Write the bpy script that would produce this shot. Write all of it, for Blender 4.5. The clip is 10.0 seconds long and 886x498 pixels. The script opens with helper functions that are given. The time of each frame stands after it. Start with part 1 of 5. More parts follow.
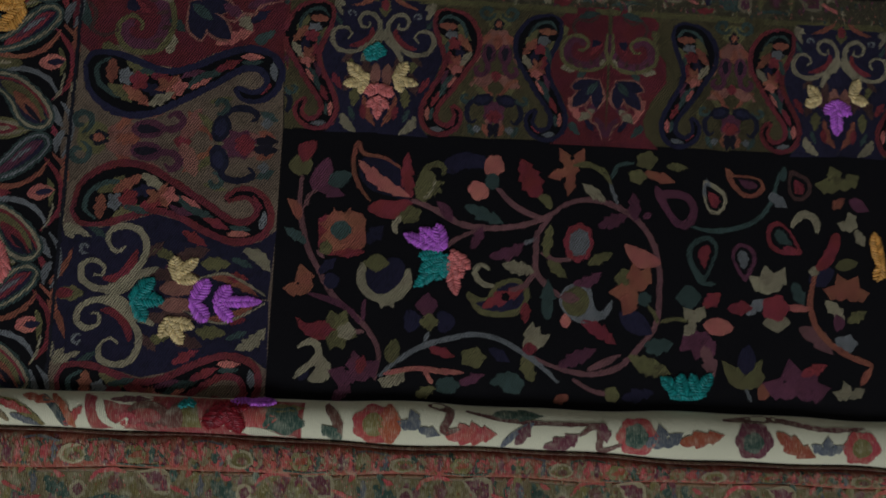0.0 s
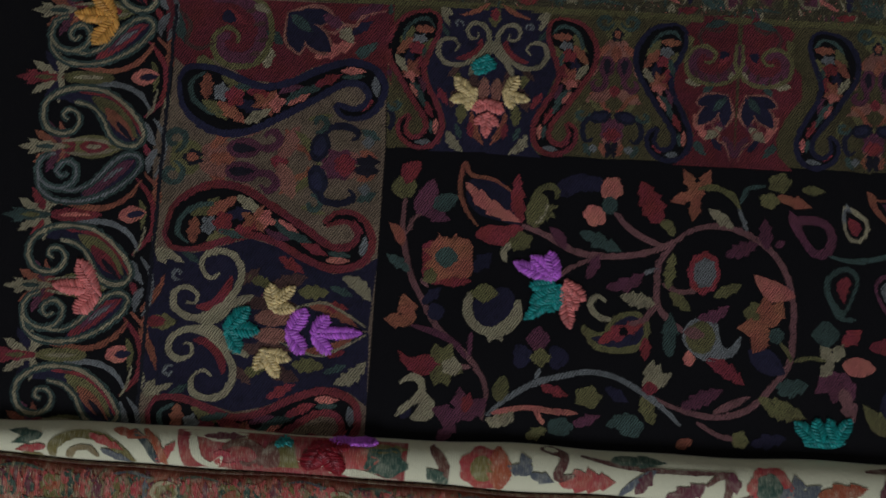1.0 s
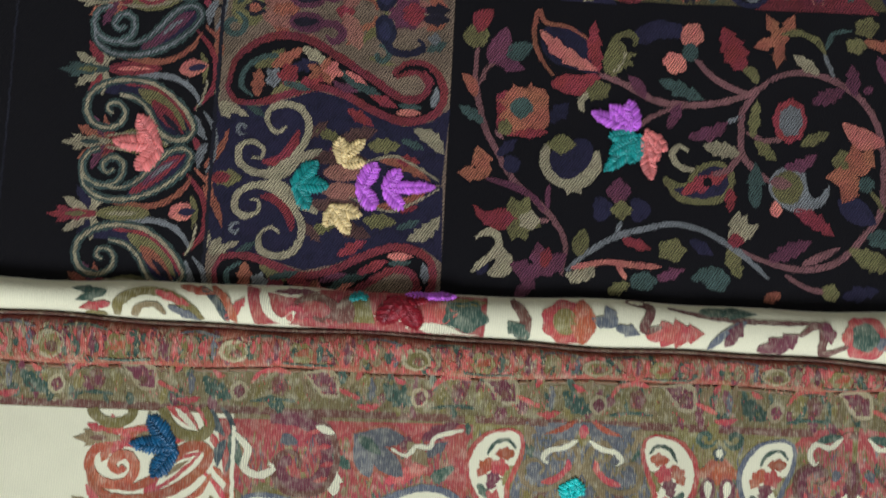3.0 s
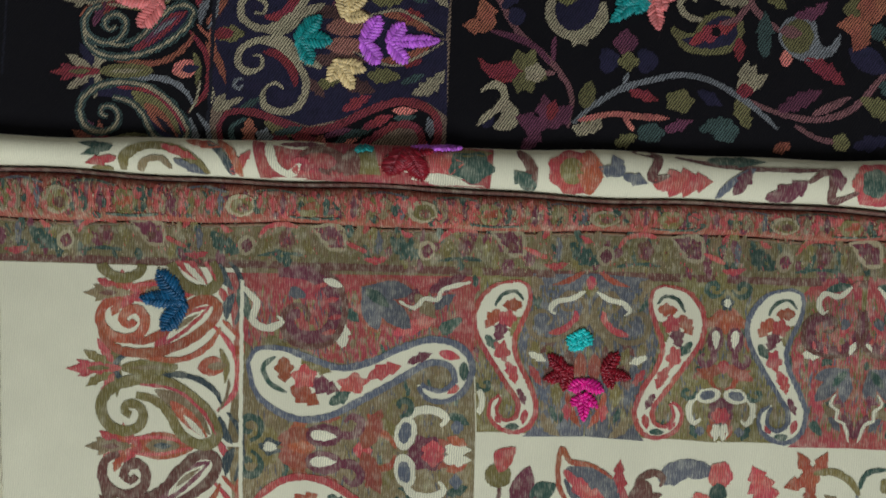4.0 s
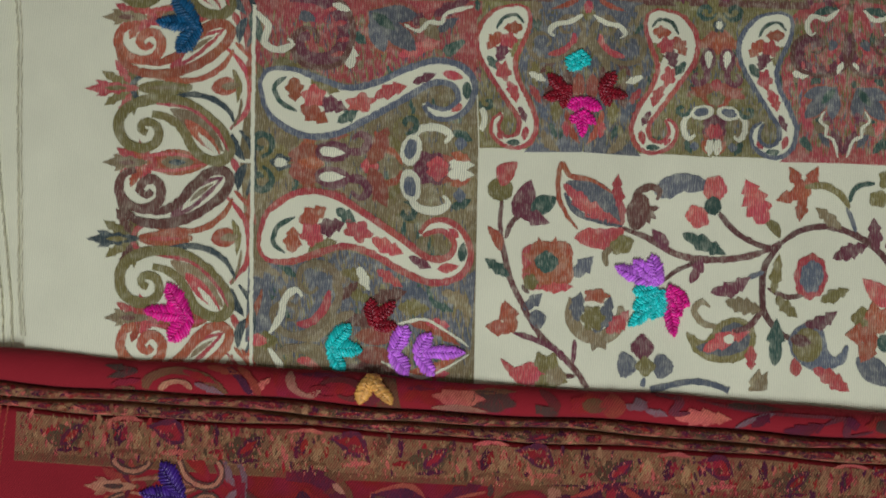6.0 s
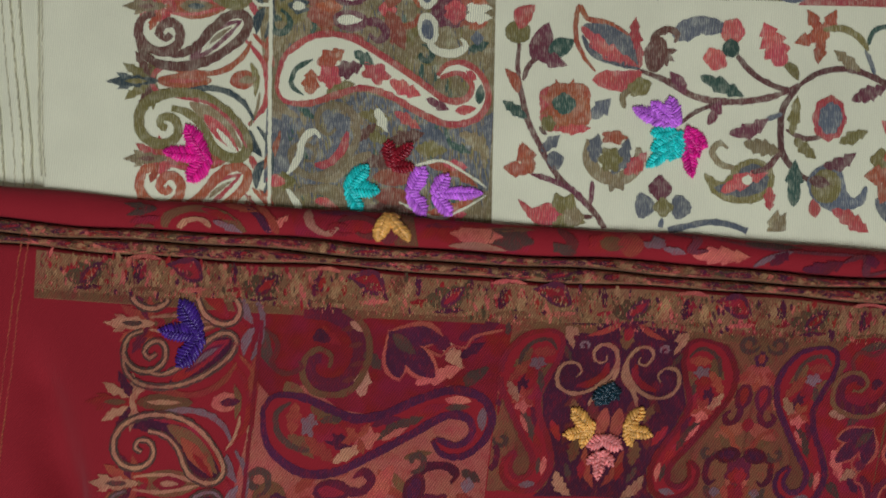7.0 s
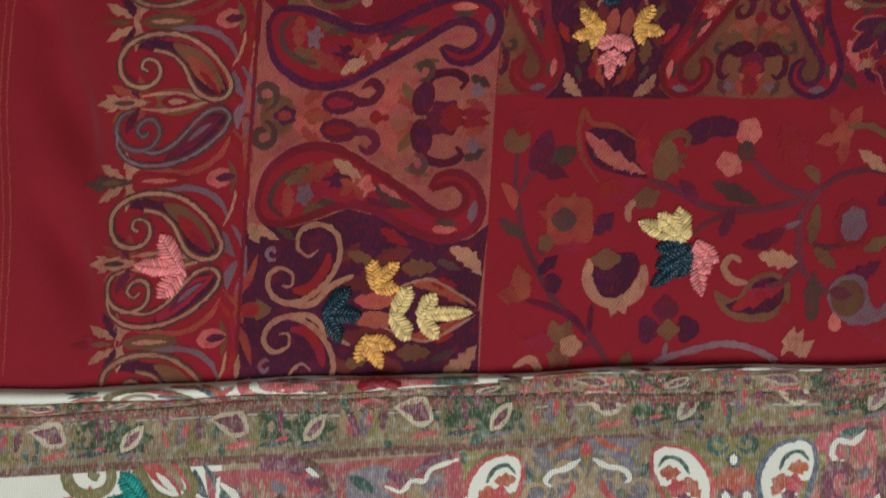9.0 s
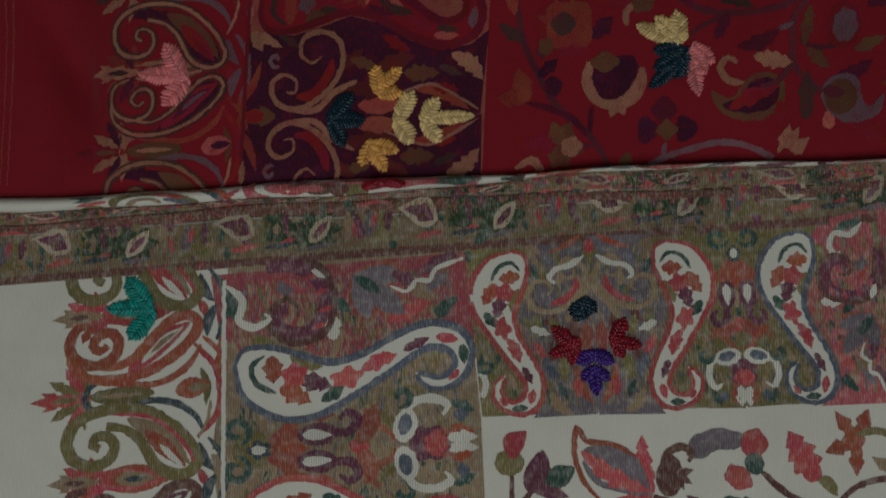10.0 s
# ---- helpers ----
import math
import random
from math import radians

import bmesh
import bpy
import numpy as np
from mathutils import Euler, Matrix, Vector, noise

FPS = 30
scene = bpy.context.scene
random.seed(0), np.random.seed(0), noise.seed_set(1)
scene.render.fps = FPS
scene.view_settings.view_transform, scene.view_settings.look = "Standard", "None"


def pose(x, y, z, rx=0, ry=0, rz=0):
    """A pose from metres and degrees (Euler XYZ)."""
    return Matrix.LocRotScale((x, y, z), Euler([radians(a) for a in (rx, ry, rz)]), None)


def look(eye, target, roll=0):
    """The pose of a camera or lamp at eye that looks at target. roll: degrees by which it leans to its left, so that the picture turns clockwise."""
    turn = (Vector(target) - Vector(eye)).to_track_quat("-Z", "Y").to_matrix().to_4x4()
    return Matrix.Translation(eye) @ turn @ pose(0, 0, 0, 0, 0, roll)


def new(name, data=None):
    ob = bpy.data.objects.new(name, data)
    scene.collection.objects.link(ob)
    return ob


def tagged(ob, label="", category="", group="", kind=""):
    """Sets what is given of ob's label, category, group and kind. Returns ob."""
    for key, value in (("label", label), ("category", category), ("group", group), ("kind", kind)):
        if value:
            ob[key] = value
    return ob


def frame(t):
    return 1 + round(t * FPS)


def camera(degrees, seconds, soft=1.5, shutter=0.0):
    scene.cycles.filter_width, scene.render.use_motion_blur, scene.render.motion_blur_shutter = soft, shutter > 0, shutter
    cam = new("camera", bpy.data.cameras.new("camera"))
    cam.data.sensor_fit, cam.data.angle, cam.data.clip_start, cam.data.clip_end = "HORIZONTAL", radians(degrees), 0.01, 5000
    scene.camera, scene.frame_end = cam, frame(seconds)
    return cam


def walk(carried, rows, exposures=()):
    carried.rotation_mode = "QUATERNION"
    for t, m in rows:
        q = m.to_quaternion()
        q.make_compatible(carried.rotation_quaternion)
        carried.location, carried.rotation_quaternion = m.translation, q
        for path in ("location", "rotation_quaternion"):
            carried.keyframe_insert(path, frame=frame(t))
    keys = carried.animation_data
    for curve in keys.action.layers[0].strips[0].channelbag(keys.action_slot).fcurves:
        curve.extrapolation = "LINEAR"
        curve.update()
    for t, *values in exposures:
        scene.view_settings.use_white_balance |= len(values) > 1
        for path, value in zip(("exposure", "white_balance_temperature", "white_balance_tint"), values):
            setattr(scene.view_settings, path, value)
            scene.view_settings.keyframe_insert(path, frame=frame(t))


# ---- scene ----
U = 0.000287          # metres per design unit
cam = camera(60.0, 10.0, 1.9, 0.25)
PATH = [
    (0.0, 0.2867, -0.1428, 0.4168, 3.46, -4.07, -0.30),
    (0.5, 0.2728, -0.1300, 0.4010, 3.01, -2.58, 0.31),
    (1.0, 0.2523, -0.1250, 0.3859, 3.22, -1.09, 0.46),
    (1.5, 0.2341, -0.1142, 0.3757, 3.05, -0.04, 0.71),
    (2.0, 0.2247, -0.1155, 0.3732, 3.21, -0.21, 0.27),
    (2.5, 0.2193, -0.1427, 0.3662, 3.14, -0.95, 0.00),
    (3.0, 0.2164, -0.1956, 0.3658, 3.17, -0.98, -0.41),
    (3.2, 0.2176, -0.2146, 0.3650, 2.92, -0.85, -0.86),
    (4.3, 0.2168, -0.2613, 0.3622, 0.26, -0.18, -1.28),
    (4.5, 0.2156, -0.2714, 0.3635, -0.21, -0.22, -1.57),
    (5.0, 0.2178, -0.3086, 0.3696, -1.18, -0.17, -1.93),
    (5.2, 0.2185, -0.3272, 0.3719, -0.82, -0.19, -2.03),
    (6.3, 0.2111, -0.4246, 0.3721, 3.69, -0.14, -0.93),
    (6.5, 0.2106, -0.4435, 0.3705, 3.82, 0.30, -0.78),
    (7.0, 0.2058, -0.4746, 0.3686, 3.08, 0.34, -1.22),
    (7.5, 0.2047, -0.5123, 0.3688, 3.07, 0.05, -1.51),
    (8.0, 0.2068, -0.5664, 0.3632, 2.47, 0.27, -2.06),
    (8.5, 0.2053, -0.6112, 0.3581, 2.24, 0.95, -2.86),
    (9.0, 0.2006, -0.6456, 0.3576, 1.30, 1.29, -3.20),
    (9.5, 0.1900, -0.7007, 0.3598, 2.05, 0.35, -3.94),
    (10.0, 0.1868, -0.7410, 0.3592, 2.17, 0.27, -3.95),
]
EXPOSURE = [(0.0, -1.05), (1.0, -0.93), (1.2, 0.04), (1.4, 0.5), (2.0, 0.65), (2.5, 0.73), (3.0, 0.36), (4.5, -0.23), (5.0, -0.2), (6.5, -0.3), (7.0, -0.3), (8.0, -0.44), (8.5, -0.44), (9.0, -0.34), (9.5, -1.42), (10.0, -1.85)]
walk(cam, [(t, pose(*p)) for t, *p in PATH], EXPOSURE)

# ---- light: one soft lamp hung low over the near end of the table, in a plain room ----
world = bpy.data.worlds.new("room_air")
scene.world = world
world.use_nodes = True
world.node_tree.nodes["Background"].inputs[0].default_value = (0.9, 0.95, 1.0, 1)
world.node_tree.nodes["Background"].inputs[1].default_value = 0.05
lamp = bpy.data.lights.new("hanging_lamp", "AREA")
lamp.energy, lamp.size, lamp.color = 16.7, 0.6, (0.945, 0.965, 1.075)
new("hanging_lamp", lamp).matrix_world = look((0.16, -1.35, 1.15), (0.2, -0.45, 0.0))


# ---- materials ----
def lin(rgb, gain=1.0):
    out = [gain * ((c / 255 / 12.92) if c < 10 else ((c / 255 + 0.055) / 1.055) ** 2.4) for c in rgb]
    return tuple(v * min(1.0, 0.88 / max(out)) for v in out)


def node(tree, kind, **inputs):
    n = tree.nodes.new(kind)
    for key, value in inputs.items():
        n.inputs[key.replace("_", " ")].default_value = value
    return n


def weave(name, rgb, under, show=0.3, pitch=0.0011, slant=0.6, relief=0.5, rib_tone=0.18, mottle=0.16, vary=0.0, open_twill=0.0, rich=1.0):
    """Woven wool: slanted twill ribs, short thread streaks, the ground cloth showing through, faint wear."""
    m = bpy.data.materials.new(name)
    m.use_nodes = True
    tree, link = m.node_tree, m.node_tree.links.new
    bsdf = tree.nodes["Principled BSDF"]
    bsdf.inputs["Roughness"].default_value = 0.82
    bsdf.inputs["Specular IOR Level"].default_value = 0.18
    bsdf.inputs["Sheen Weight"].default_value = 0.08
    at = tree.nodes.new("ShaderNodeTexCoord")
    turn = node(tree, "ShaderNodeMapping", Rotation=(0, 0, slant))
    link(at.outputs["Object"], turn.inputs["Vector"])
    rib = node(tree, "ShaderNodeTexWave", Scale=2 * math.pi / (20 * pitch), Distortion=2.5, Detail=1.0, Detail_Scale=1.5)
    link(turn.outputs["Vector"], rib.inputs["Vector"])
    long = node(tree, "ShaderNodeMapping", Scale=(1500, 260, 1))
    link(at.outputs["Object"], long.inputs["Vector"])
    streak = node(tree, "ShaderNodeTexNoise", Scale=1.0, Detail=2.0)
    link(long.outputs["Vector"], streak.inputs["Vector"])
    stain = node(tree, "ShaderNodeTexNoise", Scale=38.0, Detail=3.0)
    link(at.outputs["Object"], stain.inputs["Vector"])
    dull = node(tree, "ShaderNodeMapRange", From_Min=0.3, From_Max=0.7, To_Min=1 - mottle, To_Max=1 + 0.7 * mottle)
    link(stain.outputs["Fac"], dull.inputs["Value"])
    ribs = node(tree, "ShaderNodeMapRange", To_Min=1 - rib_tone * 1.3, To_Max=1 + rib_tone)
    link(rib.outputs["Fac"], ribs.inputs["Value"])
    both = tree.nodes.new("ShaderNodeMath")
    both.operation = "MULTIPLY"
    link(dull.outputs[0], both.inputs[0])
    link(ribs.outputs[0], both.inputs[1])
    bare = node(tree, "ShaderNodeMapRange", From_Min=0.5, From_Max=0.72, To_Min=0.0, To_Max=show)
    link(streak.outputs["Fac"], bare.inputs["Value"])
    mix = tree.nodes.new("ShaderNodeMix")
    mix.data_type = "RGBA"
    mix.inputs["A"].default_value, mix.inputs["B"].default_value = (*rgb, 1), (*under, 1)
    patch = node(tree, "ShaderNodeTexNoise", Scale=210.0, Detail=3.0)
    link(at.outputs["Object"], patch.inputs["Vector"])
    thin = node(tree, "ShaderNodeMapRange", From_Min=0.5, From_Max=0.75, To_Min=0.0, To_Max=show * 0.8)
    link(patch.outputs["Fac"], thin.inputs["Value"])
    gaps = tree.nodes.new("ShaderNodeMath")
    gaps.operation, gaps.use_clamp = "ADD", True
    link(bare.outputs[0], gaps.inputs[0])
    link(thin.outputs[0], gaps.inputs[1])
    between = node(tree, "ShaderNodeMapRange", From_Min=0.25, From_Max=0.6, To_Min=open_twill, To_Max=0.0)
    uneven = tree.nodes.new("ShaderNodeMath")
    uneven.operation = "MULTIPLY_ADD"
    uneven.inputs[1].default_value = 1.1
    link(streak.outputs["Fac"], uneven.inputs[0])
    lower = tree.nodes.new("ShaderNodeMath")
    lower.operation = "SUBTRACT"
    lower.inputs[1].default_value = 0.57
    link(rib.outputs["Fac"], lower.inputs[0])
    link(lower.outputs[0], uneven.inputs[2])
    link(uneven.outputs[0], between.inputs["Value"])
    seen = tree.nodes.new("ShaderNodeMath")
    seen.operation = "MAXIMUM"
    link(gaps.outputs[0], seen.inputs[0])
    link(between.outputs[0], seen.inputs[1])
    link(seen.outputs[0], mix.inputs["Factor"])
    shade = tree.nodes.new("ShaderNodeVectorMath")
    shade.operation = "SCALE"
    link(mix.outputs["Result"], shade.inputs[0])
    link(both.outputs[0], shade.inputs["Scale"])
    # each dyed figure is a little different, and its threads differ among themselves
    each = tree.nodes.new("ShaderNodeObjectInfo")
    dye = node(tree, "ShaderNodeMapRange", To_Min=1 - vary, To_Max=1 + vary)
    link(each.outputs["Random"], dye.inputs["Value"])
    ply = node(tree, "ShaderNodeTexNoise", Scale=95.0, Detail=2.0)
    link(at.outputs["Object"], ply.inputs["Vector"])
    hue = node(tree, "ShaderNodeMapRange", From_Min=0.3, From_Max=0.7, To_Min=0.5 - 0.06 * vary, To_Max=0.5 + 0.06 * vary)
    link(ply.outputs["Fac"], hue.inputs["Value"])
    tint = node(tree, "ShaderNodeHueSaturation", Saturation=rich)
    link(hue.outputs[0], tint.inputs["Hue"])
    link(dye.outputs[0], tint.inputs["Value"])
    link(shade.outputs[0], tint.inputs["Color"])
    link(tint.outputs[0], bsdf.inputs["Base Color"])
    high = tree.nodes.new("ShaderNodeMath")
    high.operation = "ADD"
    link(rib.outputs["Fac"], high.inputs[0])
    link(streak.outputs["Fac"], high.inputs[1])
    fold = node(tree, "ShaderNodeTexNoise", Scale=11.0, Detail=1.0)
    link(at.outputs["Object"], fold.inputs["Vector"])
    soft = node(tree, "ShaderNodeBump", Strength=0.5, Distance=0.006)
    link(fold.outputs["Fac"], soft.inputs["Height"])
    bump = node(tree, "ShaderNodeBump", Strength=relief, Distance=0.00025)
    link(high.outputs[0], bump.inputs["Height"])
    link(soft.outputs["Normal"], bump.inputs["Normal"])
    link(bump.outputs["Normal"], bsdf.inputs["Normal"])
    return m


def silk(name, rgb):
    """Twisted silk embroidery thread with a soft gloss."""
    m = bpy.data.materials.new(name)
    m.use_nodes = True
    tree, link = m.node_tree, m.node_tree.links.new
    bsdf = tree.nodes["Principled BSDF"]
    bsdf.inputs["Roughness"].default_value = 0.36
    bsdf.inputs["Specular IOR Level"].default_value = 0.5
    at = tree.nodes.new("ShaderNodeTexCoord")
    fray = node(tree, "ShaderNodeTexNoise", Scale=1600.0, Detail=2.0)
    link(at.outputs["Object"], fray.inputs["Vector"])
    isle = tree.nodes.new("ShaderNodeNewGeometry")
    total = tree.nodes.new("ShaderNodeMath")
    total.operation = "ADD"
    link(fray.outputs["Fac"], total.inputs[0])
    link(isle.outputs["Random Per Island"], total.inputs[1])
    # wide random stitch tones: thread highlights and dark gaps put into the colour
    tone = node(tree, "ShaderNodeMapRange", From_Min=0.2, From_Max=1.7, To_Min=0.45, To_Max=1.5)
    link(total.outputs[0], tone.inputs["Value"])
    shade = tree.nodes.new("ShaderNodeVectorMath")
    shade.operation = "SCALE"
    shade.inputs[0].default_value = rgb
    link(tone.outputs[0], shade.inputs["Scale"])
    link(shade.outputs[0], bsdf.inputs["Base Color"])
    bump = node(tree, "ShaderNodeBump", Strength=0.6, Distance=0.0003)
    link(fray.outputs["Fac"], bump.inputs["Height"])
    link(bump.outputs["Normal"], bsdf.inputs["Normal"])
    return m


def plain(name, rgb, rough=0.8, scale=30.0):
    m = bpy.data.materials.new(name)
    m.use_nodes = True
    tree, link = m.node_tree, m.node_tree.links.new
    bsdf = tree.nodes["Principled BSDF"]
    bsdf.inputs["Roughness"].default_value = rough
    at = tree.nodes.new("ShaderNodeTexCoord")
    grain = node(tree, "ShaderNodeTexNoise", Scale=scale, Detail=4.0)
    link(at.outputs["Object"], grain.inputs["Vector"])
    tone = node(tree, "ShaderNodeMapRange", To_Min=0.8, To_Max=1.2)
    link(grain.outputs["Fac"], tone.inputs["Value"])
    shade = tree.nodes.new("ShaderNodeVectorMath")
    shade.operation = "SCALE"
    shade.inputs[0].default_value = rgb
    link(tone.outputs[0], shade.inputs["Scale"])
    link(shade.outputs[0], bsdf.inputs["Base Color"])
    return m


# Thread colours of each shawl. g: ground cloth; nav, sand, leafy, wine: grounds of the border panels.
GAIN = 1.55
BLACK = dict(ring=(128, 122, 94), g=(8, 8, 11), nav=(30, 29, 50), sand=(118, 102, 82), leafy=(84, 78, 48), wine=(104, 32, 40), band=(74, 70, 50), red=(132, 40, 48),
             rust=(150, 84, 58), sal=(196, 108, 92), olive=(106, 104, 62), teal=(60, 82, 76), plum=(98, 50, 70), khaki=(150, 143, 112),
             grey=(112, 118, 118), stem=(122, 80, 80), brown=(84, 58, 52), line=(120, 40, 46), line_b=(31, 32, 56), light=(150, 143, 112), dark=(24, 26, 34), core=(28, 26, 36), hook=(26, 28, 44), hook_in=(34, 36, 58), blush=(150, 98, 82))
IVORY = dict(ring=(150, 142, 110), hem=(168, 164, 134), g=(200, 201, 172), nav=(92, 97, 101), sand=(124, 112, 78), leafy=(122, 116, 70), wine=(160, 74, 72), band=(112, 104, 70), red=(176, 74, 74),
             rust=(158, 84, 58), sal=(182, 84, 80), olive=(120, 112, 66), teal=(58, 84, 72), plum=(108, 58, 68), khaki=(130, 116, 84),
             grey=(90, 98, 106), stem=(98, 62, 58), brown=(104, 70, 60), line=(172, 78, 72), line_b=(88, 96, 106), light=(200, 201, 172), dark=(62, 76, 78), core=(200, 201, 172), hook=(200, 201, 172), hook_in=(90, 98, 106), blush=(150, 84, 66))
RED = dict(ring=(70, 32, 52), fleck=(158, 122, 84), green=(72, 66, 44), g=(135, 27, 36), nav=(62, 26, 48), sand=(150, 82, 68), leafy=(112, 70, 48), wine=(126, 26, 36), band=(126, 94, 64), red=(136, 32, 38),
           rust=(146, 64, 48), sal=(192, 98, 86), olive=(104, 74, 48), teal=(68, 56, 48), plum=(86, 28, 48), khaki=(168, 118, 90),
           grey=(116, 92, 96), stem=(92, 44, 52), brown=(92, 40, 38), line=(112, 28, 38), line_b=(62, 26, 54), light=(166, 116, 94), dark=(64, 30, 52), core=(136, 32, 38), hook=(70, 24, 40), hook_in=(64, 26, 54), blush=(166, 82, 66))
PEARL = dict(IVORY, moss=(52, 72, 46), ring=(166, 154, 126), hem=(182, 178, 154), g=(212, 213, 192), light=(212, 213, 192), core=(212, 213, 192), hook=(212, 213, 192), nav=(112, 104, 106), sand=(146, 128, 98), wine=(164, 82, 84), band=(126, 112, 80), khaki=(144, 124, 92),
             leafy=(120, 112, 68), plum=(106, 60, 74))
SILKS = dict(violet=(202, 110, 226), sea=(12, 116, 112), cream=(240, 218, 156), pink=(246, 142, 136), gold=(228, 170, 84), turquoise=(16, 166, 160),
             magenta=(206, 22, 128), crimson=(112, 12, 26), blue=(10, 68, 98), indigo=(50, 22, 98), pine=(8, 36, 44), jade=(12, 118, 104), straw=(232, 204, 134))
SILKS = {k: silk("silk_" + k, lin(v, 1.75)) for k, v in SILKS.items()}


# ---- parts and the drawing of woven figures ----
PLY = 0.00006         # height of one woven layer over the next


class Cloth:
    pass


def part(name, bm, material, parent, label=""):
    me = bpy.data.meshes.new(name)
    bm.to_mesh(me)
    bm.free()
    me.materials.append(material)
    ob = new(name, me)
    ob.parent = parent
    return tagged(ob, label)


def wave(x, y):
    return 0.00025 * (math.sin(x / 61.0 + 0.7 * math.sin(y / 90.0)) + 0.8 * math.sin(y / 73.0 + x / 210.0))


def spot(c, x, y, up=0.0):
    """Design units to metres on the flat of a shawl."""
    if c.drape and x < 165:
        near = min(1.0, (165 - x) / 70.0) * min(1.0, max(0.0, (y + 70) / 120.0)) * min(1.0, max(0.0, (620 - y) / 60.0))
        up -= c.drape * near * sum(
            k * math.exp(-((x - a - 0.4 * (y - b)) / w) ** 2 - ((y - b) / t) ** 2) for a, b, k, w, t in ((72, 215, 1.0, 44.0, 115.0), (66, 440, 0.8, 38.0, 90.0), (30, 60, 0.5, 34.0, 80.0)))
    # the weave is pulled out of square here and there
    low = max(0.0, y - 200) * min(1.0, max(0.0, (800 - x) / 12.0))
    high = min(1.0, max(0.0, (208 - y) / 268.0)) * min(1.5, max(0.0, (x - 385) / 412.0))
    x, y = x + c.skew * high, y + c.stretch * low
    a, xy = c.aff, x * y / 1000.0
    return Vector(((a[0] * x + a[1] * y + a[2] * xy + a[3]) * U, (a[4] * x + a[5] * y + a[6] * xy + a[7]) * U, c.z + wave(x, y) + up))


def spline(pts, closed=False, step=5.0):
    out, n = [], len(pts)
    for i in range(n if closed else n - 1):
        p = [pts[(i + k) % n] if closed else pts[min(max(i + k, 0), n - 1)] for k in (-1, 0, 1, 2)]
        m = max(2, int(math.dist(p[1], p[2]) / step))
        for j in range(m):
            t = j / m
            out.append(tuple(0.5 * (2 * p[1][k] + (p[2][k] - p[0][k]) * t + (2 * p[0][k] - 5 * p[1][k] + 4 * p[2][k] - p[3][k]) * t * t
                                    + (3 * p[1][k] - p[0][k] - 3 * p[2][k] + p[3][k]) * t ** 3) for k in (0, 1)))
    if not closed:
        out.append(pts[-1])
    return out


